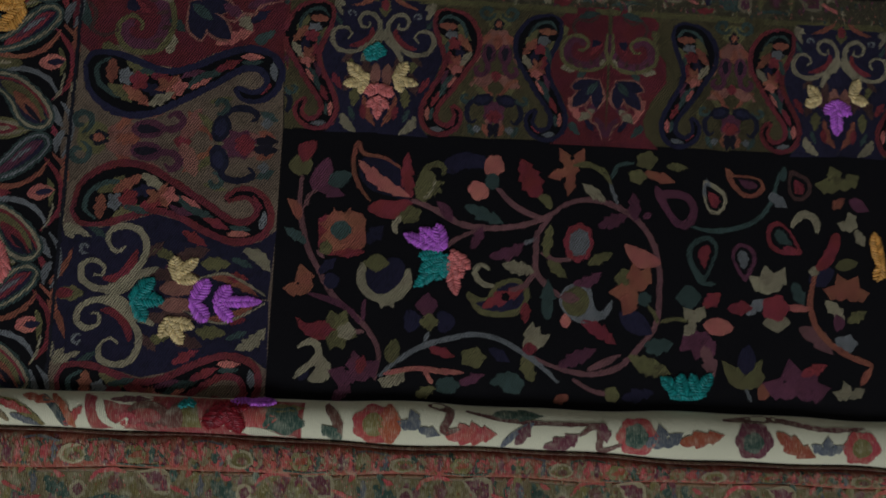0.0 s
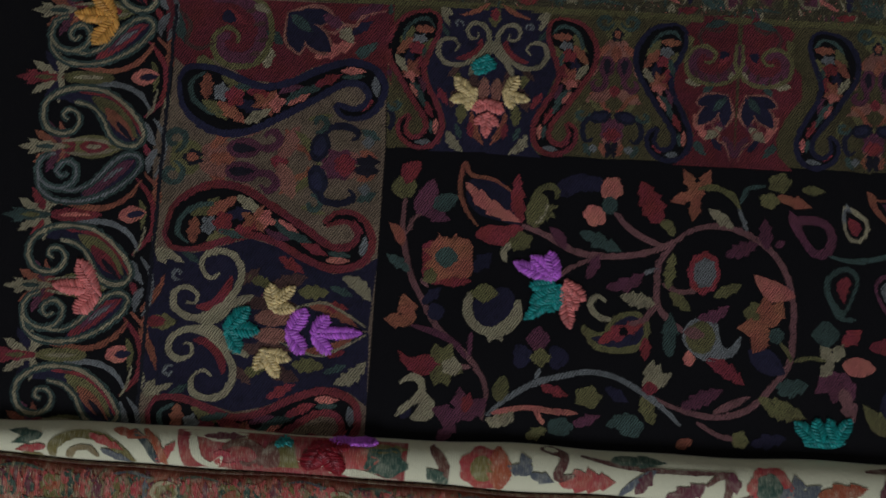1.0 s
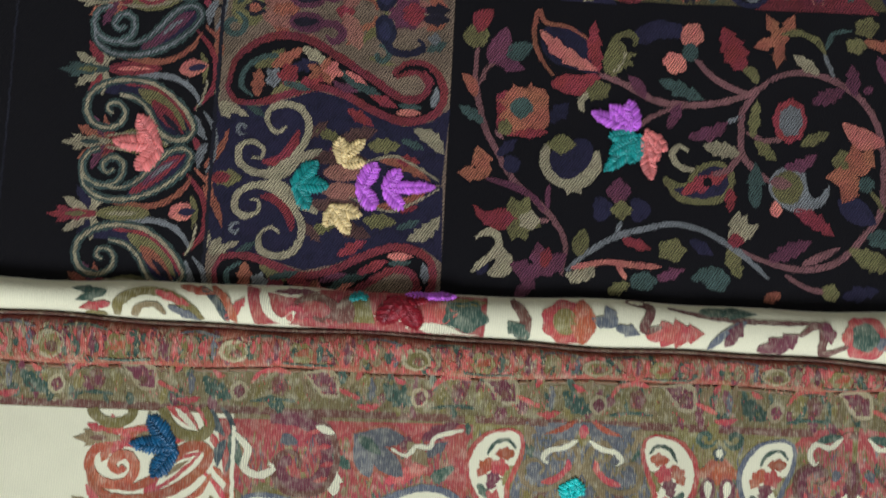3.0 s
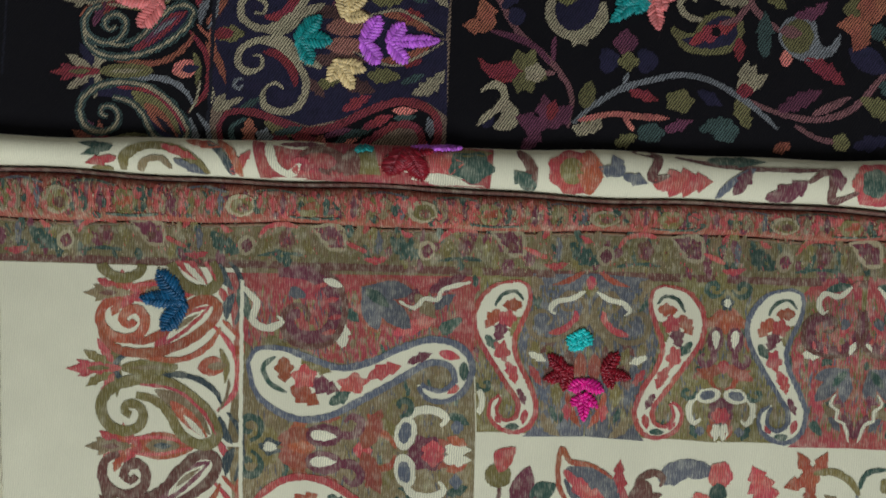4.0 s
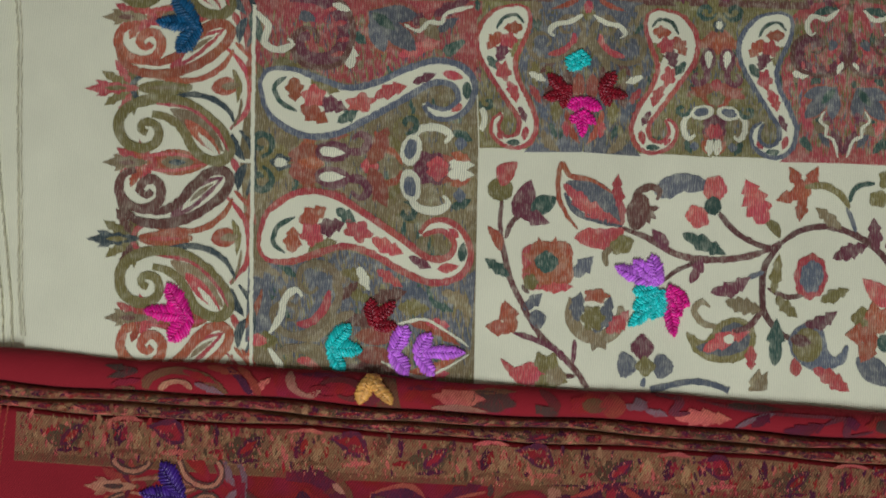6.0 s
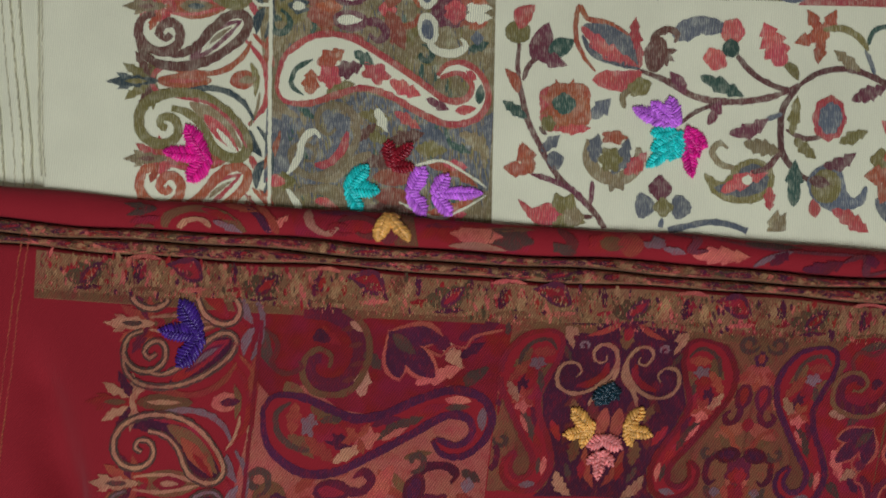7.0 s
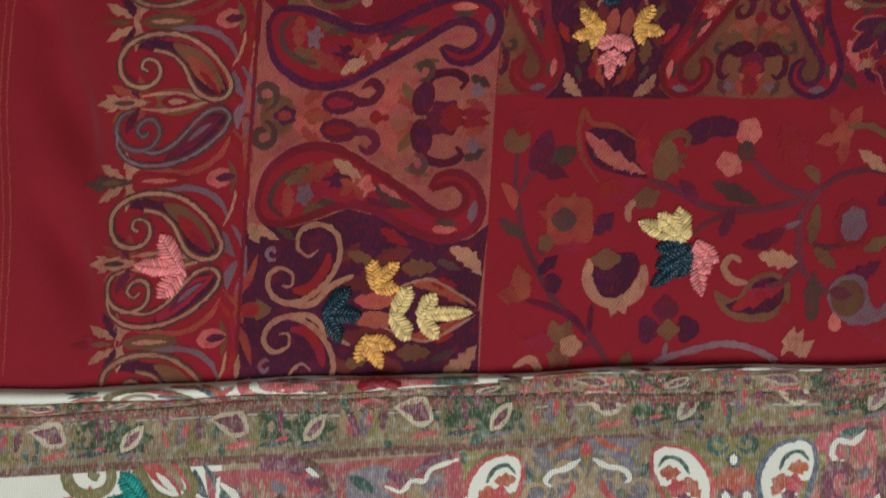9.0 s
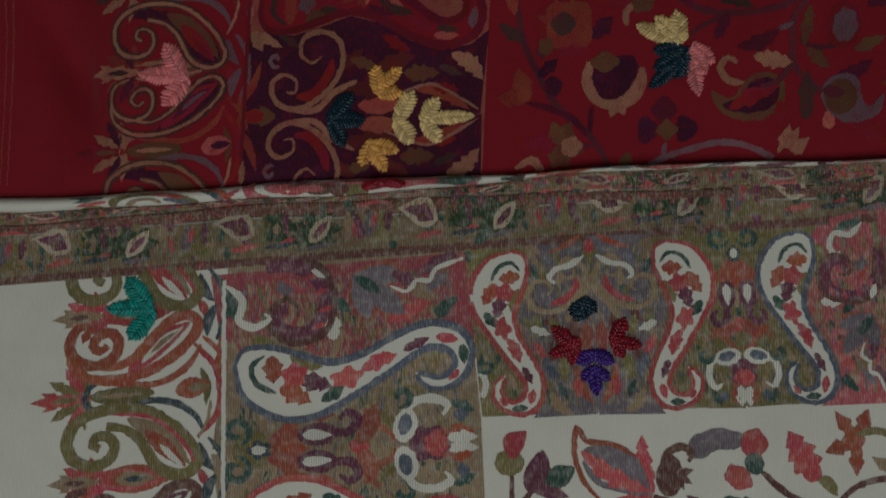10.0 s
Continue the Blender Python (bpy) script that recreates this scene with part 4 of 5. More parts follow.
    p.fan(1420, 705, 66, (200, 260, 310, 350), 44, "plum", 4, 2)
    L(1430, 670, 1480, 652, 26, "red", 0, 2, 5)
    L(1540, 690, 1566, 655, 14, "rust")
    p.fan(1520, 712, 34, (200, 250, 330), 22, "khaki", 5, 2)
    # low row of small leaves
    q = Pen(c)
    q.fan(1020, 722, 34, (200, 250, 310), 26, "khaki", 4, 2)
    q.leaf(1062, 744, 1104, 728, 28, "olive", 0, 3)
    q.blob(1126, 724, 26, 18, "teal", 0, 5, 0.15)
    q.blob(1258, 724, 24, 22, "teal", 0, 5, 0.15)
    q.stroke([(1380, 716), (1420, 740), (1458, 748)], 9, "stem", 3, "vine", 0.6)
    q.blob(1460, 748, 16, 17, "olive", 0, 5, 0.15, 5)
    q.leaf(1480, 756, 1548, 744, 34, "nav", 0, 3)
    q.leaf(1340, 762, 1372, 748, 26, "rust", 0, 3)
    q.leaf(900, 752, 930, 700, 34, "plum", 6, 2)


# ---- small figured band along the end of each shawl ----
def band_figures(p, y, h, x0, x1, pace=152.0, bars=False):
    """Ringed paisleys, flames, arches and bars in a close row; y(x) is the band's upper line."""
    x = x0
    while x < x1:
        m = y(x) + h / 2

        def up(k):
            return m + h * k
        if bars and not p.c.garden:
            for o, w, tone in ((0, 17, "plum"), (17, 10, "sal"), (32, 15, "olive"), (50, 17, "khaki"), (68, 9, "sal"), (82, 13, "nav"), (152, 16, "khaki"),
                               (170, 10, "sal"), (186, 13, "plum"), (200, 9, "sal"), (258, 14, "teal"), (276, 12, "sal"), (290, 10, "khaki")):
                p.leaf(x + o, up(0.36), x + o + 3, up(-0.34), w, tone, 2, 2, 3)
            p.blob(x + 118, up(0.08), 25, h * 0.34, "ring", 0.2, 0, 0, 3)
            p.blob(x + 120, up(0.1), 19, h * 0.26, "olive", 0.2, 5, 0.1, 4)
            p.blob(x + 122, up(0.14), 10, h * 0.14, "brown", 0, 0, 0, 5)
            p.blob(x + 230, up(0.06), 22, h * 0.36, "olive", 0, 6, 0.15, 3)
            p.leaf(x + 218, up(0.16), x + 244, up(-0.12), h * 0.24, "rust", 4, 2, 4)
            p.stroke([(x + 30, up(-0.38)), (x + 60, up(-0.44)), (x + 96, up(-0.3))], 6, "nav", 5)
            p.stroke([(x + 140, up(-0.36)), (x + 180, up(-0.44)), (x + 214, up(-0.34))], 6, "teal", 5)
            p.stroke([(x + 196, up(0.4)), (x + 240, up(0.44)), (x + 284, up(0.38))], 6, "teal", 5)
        elif p.c.garden:
            if p.c.pale:
                p.blob(x + 28, up(0.02), 46, h * 0.42, "moss", 0, 7, 0.3, 3)
                p.blob(x + 136, up(0.06), 26, h * 0.36, "olive", 0, 6, 0.3, 3)
                p.blob(x + 272, up(0.02), 28, h * 0.4, "moss", 0, 5, 0.3, 3)
                p.leaf(x + 148, up(0.2), x + 152, up(-0.3), 17, "plum", 0, 2, 5)
                p.leaf(x + 248, up(0.42), x + 300, up(0.4), 12, "dark", 0, 3, 5)
            # a broad paisley holding a ringed drop
            if not p.c.pale:
                p.leaf(x - 6, up(0.1), x + 64, up(-0.22), h * 0.74, "teal", 8, 3, 3)
            p.leaf(x + 18, up(0.26), x + 58, up(-0.26), h * 0.34, "ring", 0, 0, 4)
            p.leaf(x + 24, up(0.18), x + 52, up(-0.16), h * 0.19, "plum", 0, 2, 5)
            p.leaf(x + 8, up(0.38), x + 60, up(0.32), h * 0.14, "nav", 0, 3, 4)
            # bars
            p.leaf(x + 80, up(0.3), x + 84, up(-0.34), 20, "khaki", 3, 2, 3)
            p.leaf(x + 96, up(0.3), x + 92, up(-0.1), 9, "sal", 0, 2, 4)
            p.leaf(x + 114, up(0.28), x + 122, up(-0.3), h * 0.34, "nav", 4, 3, 4)
            p.leaf(x + 124, up(0.12), x + 132, up(-0.26), 12, "red", 0, 2, 5)
            p.stroke([(x + 100, up(-0.36)), (x + 130, up(-0.43)), (x + 158, up(-0.36))], 6, "sal", 4)
            p.leaf(x + 146, up(0.34), x + 150, up(-0.2), 18, "khaki", 3, 2, 3)
            p.stroke([(x + 108, up(0.4)), (x + 140, up(0.36)), (x + 164, up(0.41))], 6, "olive", 4)
            # a ringed paisley
            p.leaf(x + 166, up(-0.24), x + 232, up(0.12), h * 0.6, "ring", -8, 0, 3, "paisley", 0.62)
            p.leaf(x + 176, up(-0.2), x + 226, up(0.08), h * 0.43, "plum", -6, 2, 4, "paisley", 0.62)
            p.blob(x + 206, up(-0.02), 7, h * 0.09, "brown", 0.3, 0, 0, 5, "paisley")
            p.leaf(x + 190, up(0.4), x + 240, up(0.34), h * 0.16, "sal", 0, 3, 3)
            p.leaf(x + 248, up(0.2), x + 252, up(-0.34), 18, "olive", 2, 2, 3)
            p.leaf(x + 266, up(0.26), x + 268, up(-0.2), 14, "khaki", 2, 2, 3)
            p.leaf(x + 286, up(0.22), x + 284, up(-0.34), 14, "plum" if p.c.pale else "nav", 0, 2, 4)
            p.leaf(x + 272, up(0.38), x + 300, up(0.3), h * 0.14, "red", 0, 2, 4)
        else:
            # bar on a red foot
            p.leaf(x, up(0.24), x + 2, up(-0.38), 15, "nav", 2, 2, 3)
            p.leaf(x - 24, up(0.34), x + 18, up(0.3), h * 0.22, "red", 4, 3, 4)
            p.stroke([(x - 20, up(-0.2)), (x - 8, up(0.1)), (x - 14, up(0.24))], 4, "khaki", 4)
            # flame with a small ringed bud
            p.leaf(x + 22, up(-0.2), x + 78, up(0.3), h * 0.5, "teal", 8, 4, 3)
            p.leaf(x + 40, up(-0.36), x + 62, up(-0.2), h * 0.16, "sal", 3, 2, 4)
            p.blob(x + 82, up(0.14), 15, h * 0.25, "ring", 0.3, 0, 0, 4)
            p.blob(x + 83, up(0.15), 10, h * 0.17, "plum", 0.3, 4, 0.12, 5)
            # arch over a bud
            p.stroke([(x + 104, up(-0.04)), (x + 118, up(-0.28)), (x + 146, up(-0.36)), (x + 170, up(-0.28))], 8, "sal", 4)
            p.leaf(x + 112, up(0.3), x + 122, up(-0.18), 20, "olive", 3, 2, 3)
            p.blob(x + 150, up(0.02), 15, h * 0.26, "brown", 0, 5, 0.15, 3)
            p.blob(x + 152, up(0.06), 7, h * 0.15, "plum", 0, 0, 0, 5)
            p.stroke([(x + 100, up(0.4)), (x + 140, up(0.34)), (x + 176, up(0.4))], 6, "teal", 4)
            # ringed paisley with its tail
            p.leaf(x + 190, up(-0.3), x + 250, up(0.28), h * 0.66, "ring", -8, 0, 3, "paisley", 0.62)
            p.leaf(x + 196, up(-0.26), x + 245, up(0.24), h * 0.52, "plum", -7, 3, 4, "paisley", 0.62)
            p.blob(x + 226, up(0.06), 7, h * 0.1, "brown", 0.3, 0, 0, 5, "paisley")
            p.leaf(x + 182, up(0.32), x + 188, up(-0.14), 13, "olive", 0, 2, 3)
            p.stroke([(x + 250, up(0.1)), (x + 266, up(0.22)), (x + 286, up(0.36))], 8, "sal", 4)
            p.leaf(x + 262, up(0.1), x + 276, up(-0.36), 13, "khaki", 3, 2, 3)
            p.leaf(x + 280, up(-0.1), x + 292, up(-0.36), 12, "red", 0, 2, 3)
        x += pace * 2


def flecks(p, y, h, x0, x1, count, tones, low=0.00027, long=(3, 8), broad=(0.6, 1.3)):
    """Short loose threads and small tufts that stand out of a figured band; y(x) is the band's upper line."""
    c = p.c
    for k, tone in enumerate(tones):
        bm = bmesh.new()
        for i in range(count):
            x, q = random.uniform(x0, x1), random.uniform(0.05, 0.95)
            s, w, lean = random.uniform(*long), random.uniform(*broad), random.uniform(-0.3, 0.3)
            m, up = y(x) + h * q, (low + 0.000012 * k + random.uniform(0.0, 0.000012)) * PLY / 0.00011
            shape = [(x - w * a + lean * s * b, m + s * b) for a, b in ((0.4, -0.5), (-0.5, -0.42), (-1.0, 0.05), (-0.5, 0.44), (0.3, 0.5), (1.0, -0.05))]
            if p.lift and not all(3 < r[1] < 97 for r in shape):
                continue
            bm.faces.new([bm.verts.new(p.lift(r[0], r[1], up) if p.lift else spot(c, r[0], r[1], up)) for r in shape])
        bm.normal_update()
        for f in bm.faces:
            if f.normal.z < 0:
                f.normal_flip()
        tagged(part("loose_threads", bm, c.mats[tone], c.empty), kind="stuff")


# ---- embroidery ----
def thread(bm, a, b, r):
    """One padded stitch from a to b."""
    d = b - a
    n = d.normalized()
    side = n.cross(Vector((0, 0, 1))).normalized()
    up = side.cross(n)
    rings = []
    for t, k in ((0.0, 0.35), (0.22, 0.95), (0.5, 1.1), (0.78, 0.95), (1.0, 0.35)):
        o = a + d * t
        rings.append([bm.verts.new(o + (side * math.cos(q) + up * math.sin(q)) * r * k) for q in (0.0, 0.8, 1.57, 2.35, 3.14)])
    for i in range(4):
        for j in range(4):
            bm.faces.new((rings[i][j], rings[i + 1][j], rings[i + 1][j + 1], rings[i][j + 1]))


def petal(c, lift, parent, name, x0, y0, x1, y1, w, colour):
    """A pointed petal: slanted satin stitches to either side of its rib, over a padding."""
    dx, dy, w = 0.9 * (x1 - x0), 0.9 * (y1 - y0), 1.22 * w
    d = math.hypot(dx, dy)
    ux, uy = dx / d, dy / d
    bm = bmesh.new()
    n = max(4, int(d / 5.6))

    def half(t):
        return w / 2 * (0.66 + 0.34 * math.sin(math.pi * min(1.0, t / 0.9))) * (1.0 if t < 0.7 else math.sqrt(max(0.06, 1 - ((t - 0.7) / 0.31) ** 2)))
    pad = []
    for i in range(n + 1):
        t = i / n
        h = half(t) * 0.86
        x, y = x0 + dx * t, y0 + dy * t
        pad.append([bm.verts.new(lift(x - uy * s * h, y + ux * s * h, up)) for s, up in ((-1, 0.0002), (-0.5, 0.0005), (0, 0.0007), (0.5, 0.0005), (1, 0.0002))])
    for i in range(n):
        for j in range(4):
            bm.faces.new((pad[i][j], pad[i][j + 1], pad[i + 1][j + 1], pad[i + 1][j]))
    for i in range(n + 1):
        t = i / n
        for s in (-1, 1):
            h = half(t) * random.uniform(0.88, 1.08)
            j = random.uniform(-0.8, 0.8) + (2.3 if s > 0 else 0)
            sx, sy = x0 + ux * (d * t - 4 + j), y0 + uy * (d * t - 4 + j)
            ex, ey = sx - uy * s * h + ux * (2 + h * 0.42), sy + ux * s * h + uy * (2 + h * 0.42)
            a = lift(sx, sy, 0.0012 + random.uniform(-0.0001, 0.0003))
            b = lift(ex, ey, 0.0004 + random.uniform(0, 0.0002))
            thread(bm, a, b, 0.00078 + random.uniform(-0.0001, 0.0001))
    bm.normal_update()
    for f in bm.faces:
        f.smooth = True
    return part(name, bm, SILKS[colour], parent)


def blossom(c, colour, petals, lift=None, label=""):
    """An embroidered blossom: its petals in raised silk stitches over a flat padding."""
    lift = lift or (lambda x, y, up: spot(c, x, y, up))
    cx, cy = petals[0][0], petals[0][1]
    bm = bmesh.new()
    hub = [bm.verts.new(lift(cx + 6 * math.cos(a), cy + 6 * math.sin(a), 0.0006)) for a in np.linspace(0, 2 * math.pi, 13)[:-1]]
    top = bm.verts.new(lift(cx, cy, 0.0008))
    for i in range(12):
        f = bm.faces.new((hub[i], top, hub[(i + 1) % 12]))
        f.smooth = True
    bmesh.ops.recalc_face_normals(bm, faces=bm.faces[:])
    core = part("embroidered_flower", bm, SILKS[colour], c.empty, label)
    for p in petals:
        petal(c, lift, core, "petal", *p, colour)


def embroidery(c, s):
    o, v = s.get("corner_shift", (0, 0))
    blossom(c, s["corner"], [(288 + o, -30 + v, 208 + o, -36 + v, 26), (284 + o, -34 + v, 244 + o, -88 + v, 30), (288 + o, -24 + v, 246 + o, 26 + v, 30)])
    o, v = s.get("edge_shift", (0, 0))
    blossom(c, s["edge"], [(274 + o, 478 + v, 186 + o, 470 + v, 26), (270 + o, 480 + v, 234 + o, 420 + v, 30), (274 + o, 482 + v, 232 + o, 526 + v, 30)])
    blossom(c, s["stem"], [(512, 548, 556, 504, 26), (512, 548, 578, 552, 26), (514, 552, 540, 596, 24)])
    blossom(c, s["side"], [(596, 508, 590, 462, 24), (600, 500, 638, 468, 20), (598, 512, 640, 510, 20)])
    if c.box[3] > 640:
        blossom(c, s["side_low"], [(582, 588, 566, 628, 22), (580, 592, 612, 640, 22), (584, 592, 634, 604, 22)])
    blossom(c, s["tip"], [(628, 556, 658, 506, 28), (626, 556, 658, 596, 28), (672, 556, 700, 520, 24), (672, 560, 706, 596, 24), (680, 556, 768, 555, 20)])
    blossom(c, s["bird_wing"], [(1110, 452, 1032, 420, 24), (1112, 448, 1068, 408, 26), (1118, 452, 1104, 398, 28), (1096, 452, 1128, 440, 18)])
    blossom(c, s["bird_body"], [(1112, 462, 1066, 468, 22), (1118, 474, 1066, 500, 26), (1116, 484, 1056, 532, 22), (1122, 466, 1104, 520, 30), (1126, 480, 1122, 512, 18)])
    blossom(c, s["bird_tail"], [(1132, 470, 1146, 552, 24), (1134, 466, 1160, 514, 24), (1136, 460, 1176, 494, 22)])
    blossom(c, s["crown"], [(978, 62, 958, 58, 18), (984, 40, 956, 62, 20), (984, 40, 1002, 60, 18), (984, 36, 984, 70, 20)])
    blossom(c, s["bow"], [(960, 108, 922, 74, 22), (958, 112, 914, 120, 18), (962, 100, 950, 142, 19)])
    blossom(c, s["bow"], [(1022, 106, 1046, 70, 22), (1020, 108, 1070, 118, 18), (1022, 100, 1036, 138, 19)])
    blossom(c, s["drop"], [(986, 124, 957, 138, 22), (984, 124, 1022, 140, 22), (982, 148, 964, 166, 16), (988, 148, 1010, 168, 16), (985, 146, 985, 194, 18)])


# ---- cloth sheets and folds ----
def grid_part(name, c, rows, material, label=""):
    """A sheet from rows of points, with a second skin below it for thickness at its rim."""
    bm = bmesh.new()
    v = [[bm.verts.new(p) for p in row] for row in rows]
    for i in range(len(v) - 1):
        for j in range(len(v[0]) - 1):
            f = bm.faces.new((v[i][j], v[i + 1][j], v[i + 1][j + 1], v[i][j + 1]))
            f.smooth = True
    bm.normal_update()
    if sum(f.normal.z for f in bm.faces) < 0:
        bmesh.ops.reverse_faces(bm, faces=bm.faces[:])
    ob = part(name, bm, material, c.empty, label)
    mod = ob.modifiers.new("thick", "SOLIDIFY")
    mod.thickness, mod.offset = 0.0006, -1
    return ob


def along(a, b):
    """A line across the shawl from its value at x=50 to that at x=1450, a little uneven."""
    return lambda x: a + (b - a) * (x - 50) / 1400.0 + 2.5 * math.sin(x / 97.0 + a) + 1.5 * math.sin(x / 41.0 + b)


def sheet(c, x0, x1, top, low, side=None):
    """The flat of the shawl: its folded top edge rolls over, its side edge drops."""
    fine = 5.0 if c.drape else 10.0
    xs = np.concatenate([np.arange(x0, x0 + 350, fine), np.arange(x0 + 350, x1 + 1, 25.0)])
    rows = []

    def at(x, y, up):
        if side and x < x0 + 120:
            x = x + (side(y) - x0) * (1 - (x - x0) / 120.0)
        return spot(c, x, y, up)
    for q, drop in ((0, -0.004), (1, -0.0012), (5, -0.0003), (12, 0.0)):
        rows.append([at(x, top(x) + q, drop) for x in xs])
    n = 100 if c.drape else 40
    for i in range(1, n + 1):
        rows.append([at(x, top(x) + 12 + (low(x) - top(x) - 12) * i / n, 0.0) for x in xs])
    for row in rows:
        row[0] = row[0] + Vector((0, 0, -0.003))
    return grid_part("cloth", c, rows, c.mats["g"])


def fold_strip(c, name, x0, x1, top, bottom, base, high, round_low, ground, label=""):
    """A folded layer of the shawl lying behind the flat: a rounded ridge from its top line to its bottom line. Returns the map onto it."""
    def ridge(t):
        t = min(max(t, 0.0), 1.0)
        if round_low:
            return math.sqrt(max(0.0, 1 - (1 - 2 * t) ** 2))
        return math.sqrt(1 - (1 - min(1, t * 3.0)) ** 2) * math.sqrt(max(0.0, 1 - max(0.0, (t - 0.72) / 0.28) ** 2.4))
    def lift(x, q, up=0.0):
        h = bottom(x) - top(x)
        t = q / 100.0
        end = min(1.0, max(0.0, (x - x0) / 26.0))
        z = base + high * ridge(t) * (0.35 + 0.65 * math.sqrt(end * (2 - end))) * (1 + 0.1 * math.sin(x / 130.0 + base * 900))
        p = spot(c, x, top(x) + h * t, 0.0)
        p.z = z + up * 1.8 + (0.00012 if up else 0.0)
        return p
    xs = np.arange(x0, x1 + 1, 14.0)
    rows = [[lift(x, 0) - Vector((0, 0, 0.004)) for x in xs]] + [[lift(x, q) for x in xs] for q in (0, 2, 5, 10, 17, 25, 34, 43, 52, 61, 70, 79, 87, 93, 97, 99, 100)] + [[lift(x, 100) - Vector((0, 0, 0.005)) for x in xs]]
    grid_part(name, c, rows, c.mats[ground], label)
    return lift


def make_shawl(label, palette, aff, z, box, seam_tone, gain=GAIN, drape=0.0, stretch=0.0, skew=0.0, seam_at=385.0, group="folded shawls laid out in a row"):
    c = Cloth()
    c.aff, c.z, c.box, c.seam = aff, z, box, seam_tone
    under = lin(palette["g"], gain)
    c.band_tint = {"plum": "red", "teal": "green", "khaki": "fleck"} if palette is RED else {}
    c.garden = palette is RED or palette is PEARL
    c.loose = ("fleck", "fleck", "green", "red", "sal") if palette is RED else (("khaki", "sal", "olive", "teal", "brown") if palette is PEARL else ("khaki", "sal", "olive", "ring", "brown"))
    c.stretch, c.skew, c.seam_at = stretch, skew, seam_at
    c.tufts = ("green", "sal", "red", "fleck", "nav") if palette is RED else ("teal", "olive", "teal", "khaki", "plum")
    c.tuft_size = ((16, 34), (4, 10)) if min(palette["g"]) > 150 else ((8, 20), (2, 5))
    c.drape, c.pale = drape, min(palette["g"]) > 150
    dark_ground = max(palette["g"]) < 60
    c.mats = {k: weave("wool_" + k, lin(v, gain * (0.82 if c.pale and k not in ("g", "light", "core", "hook", "hem", "ring") else (1.05 if dark_ground and k != "g" else 1.0))), under, 0.0 if k == "g" else (0.3 if c.pale else 0.5), 0.00118 if dark_ground else 0.0011,
                       0.1 if c.pale else 0.65, 0.5 if k == "g" else 0.7, 0.045 if k == "g" else (0.35 if dark_ground else 0.22), 0.05 if k == "g" else 0.18,
                       0.0 if k in ("g", "light", "core", "hook", "hem") and c.pale or k == "g" else 0.16, (0.0 if k in ("g", "nav", "dark", "core", "hook", "hook_in", "line_b") else 0.85) if dark_ground else (0.18 if not c.pale and k != "g" else 0.0),
                       0.92 if dark_ground else 1.0) for k, v in palette.items()}
    c.empty = tagged(new("shawl"), label, "shawl", group)
    c.fray = 1.7 if dark_ground else 1.3
    return c


# ---- setting ----
def box_thing(name, x0, x1, y0, y1, z0, z1, material):
    bm = bmesh.new()
    bmesh.ops.create_cube(bm, size=1)
    for v in bm.verts:
        v.co = ((x0 + x1) / 2 + v.co.x * (x1 - x0), (y0 + y1) / 2 + v.co.y * (y1 - y0), (z0 + z1) / 2 + v.co.z * (z1 - z0))
    bmesh.ops.bevel(bm, geom=bm.edges[:], offset=0.003, segments=2, affect="EDGES")
    me = bpy.data.meshes.new(name)
    bm.to_mesh(me)
    bm.free()
    me.materials.append(material)
    return tagged(new(name, me), kind="structure")


wall_paint = plain("wall_paint", (0.62, 0.6, 0.56), 0.9, 6)
box_thing("floor", -0.9, 1.5, -1.9, 0.8, -0.82, -0.76, plain("floor_stone", (0.25, 0.23, 0.21), 0.6, 5))
box_thing("ceiling", -0.9, 1.5, -1.9, 0.8, 2.2, 2.26, wall_paint)
box_thing("wall_north", -0.9, 1.5, 0.8, 0.9, -0.76, 2.2, wall_paint)
box_thing("wall_south", -0.9, 1.5, -2.0, -1.9, -0.76, 2.2, wall_paint)
box_thing("wall_east", 1.5, 1.6, -1.9, 0.8, -0.76, 2.2, wall_paint)
box_thing("wall_west", -1.0, -0.9, -1.9, 0.8, -0.76, 2.2, wall_paint)
table = tagged(box_thing("table", -0.5, 1.1, -1.25, 0.4, -0.05, -0.006, plain("black_felt", (0.012, 0.012, 0.013), 0.95, 400)), "low table covered with dark felt cloth", "table", kind="thing")
for tx in (-0.42, 1.02):
    for ty in (-1.17, 0.32):
        leg = box_thing("leg", tx - 0.03, tx + 0.03, ty - 0.03, ty + 0.03, -0.76, -0.049, plain("dark_wood", (0.08, 0.05, 0.03), 0.5, 40))
        leg.parent = table
        del leg["kind"]


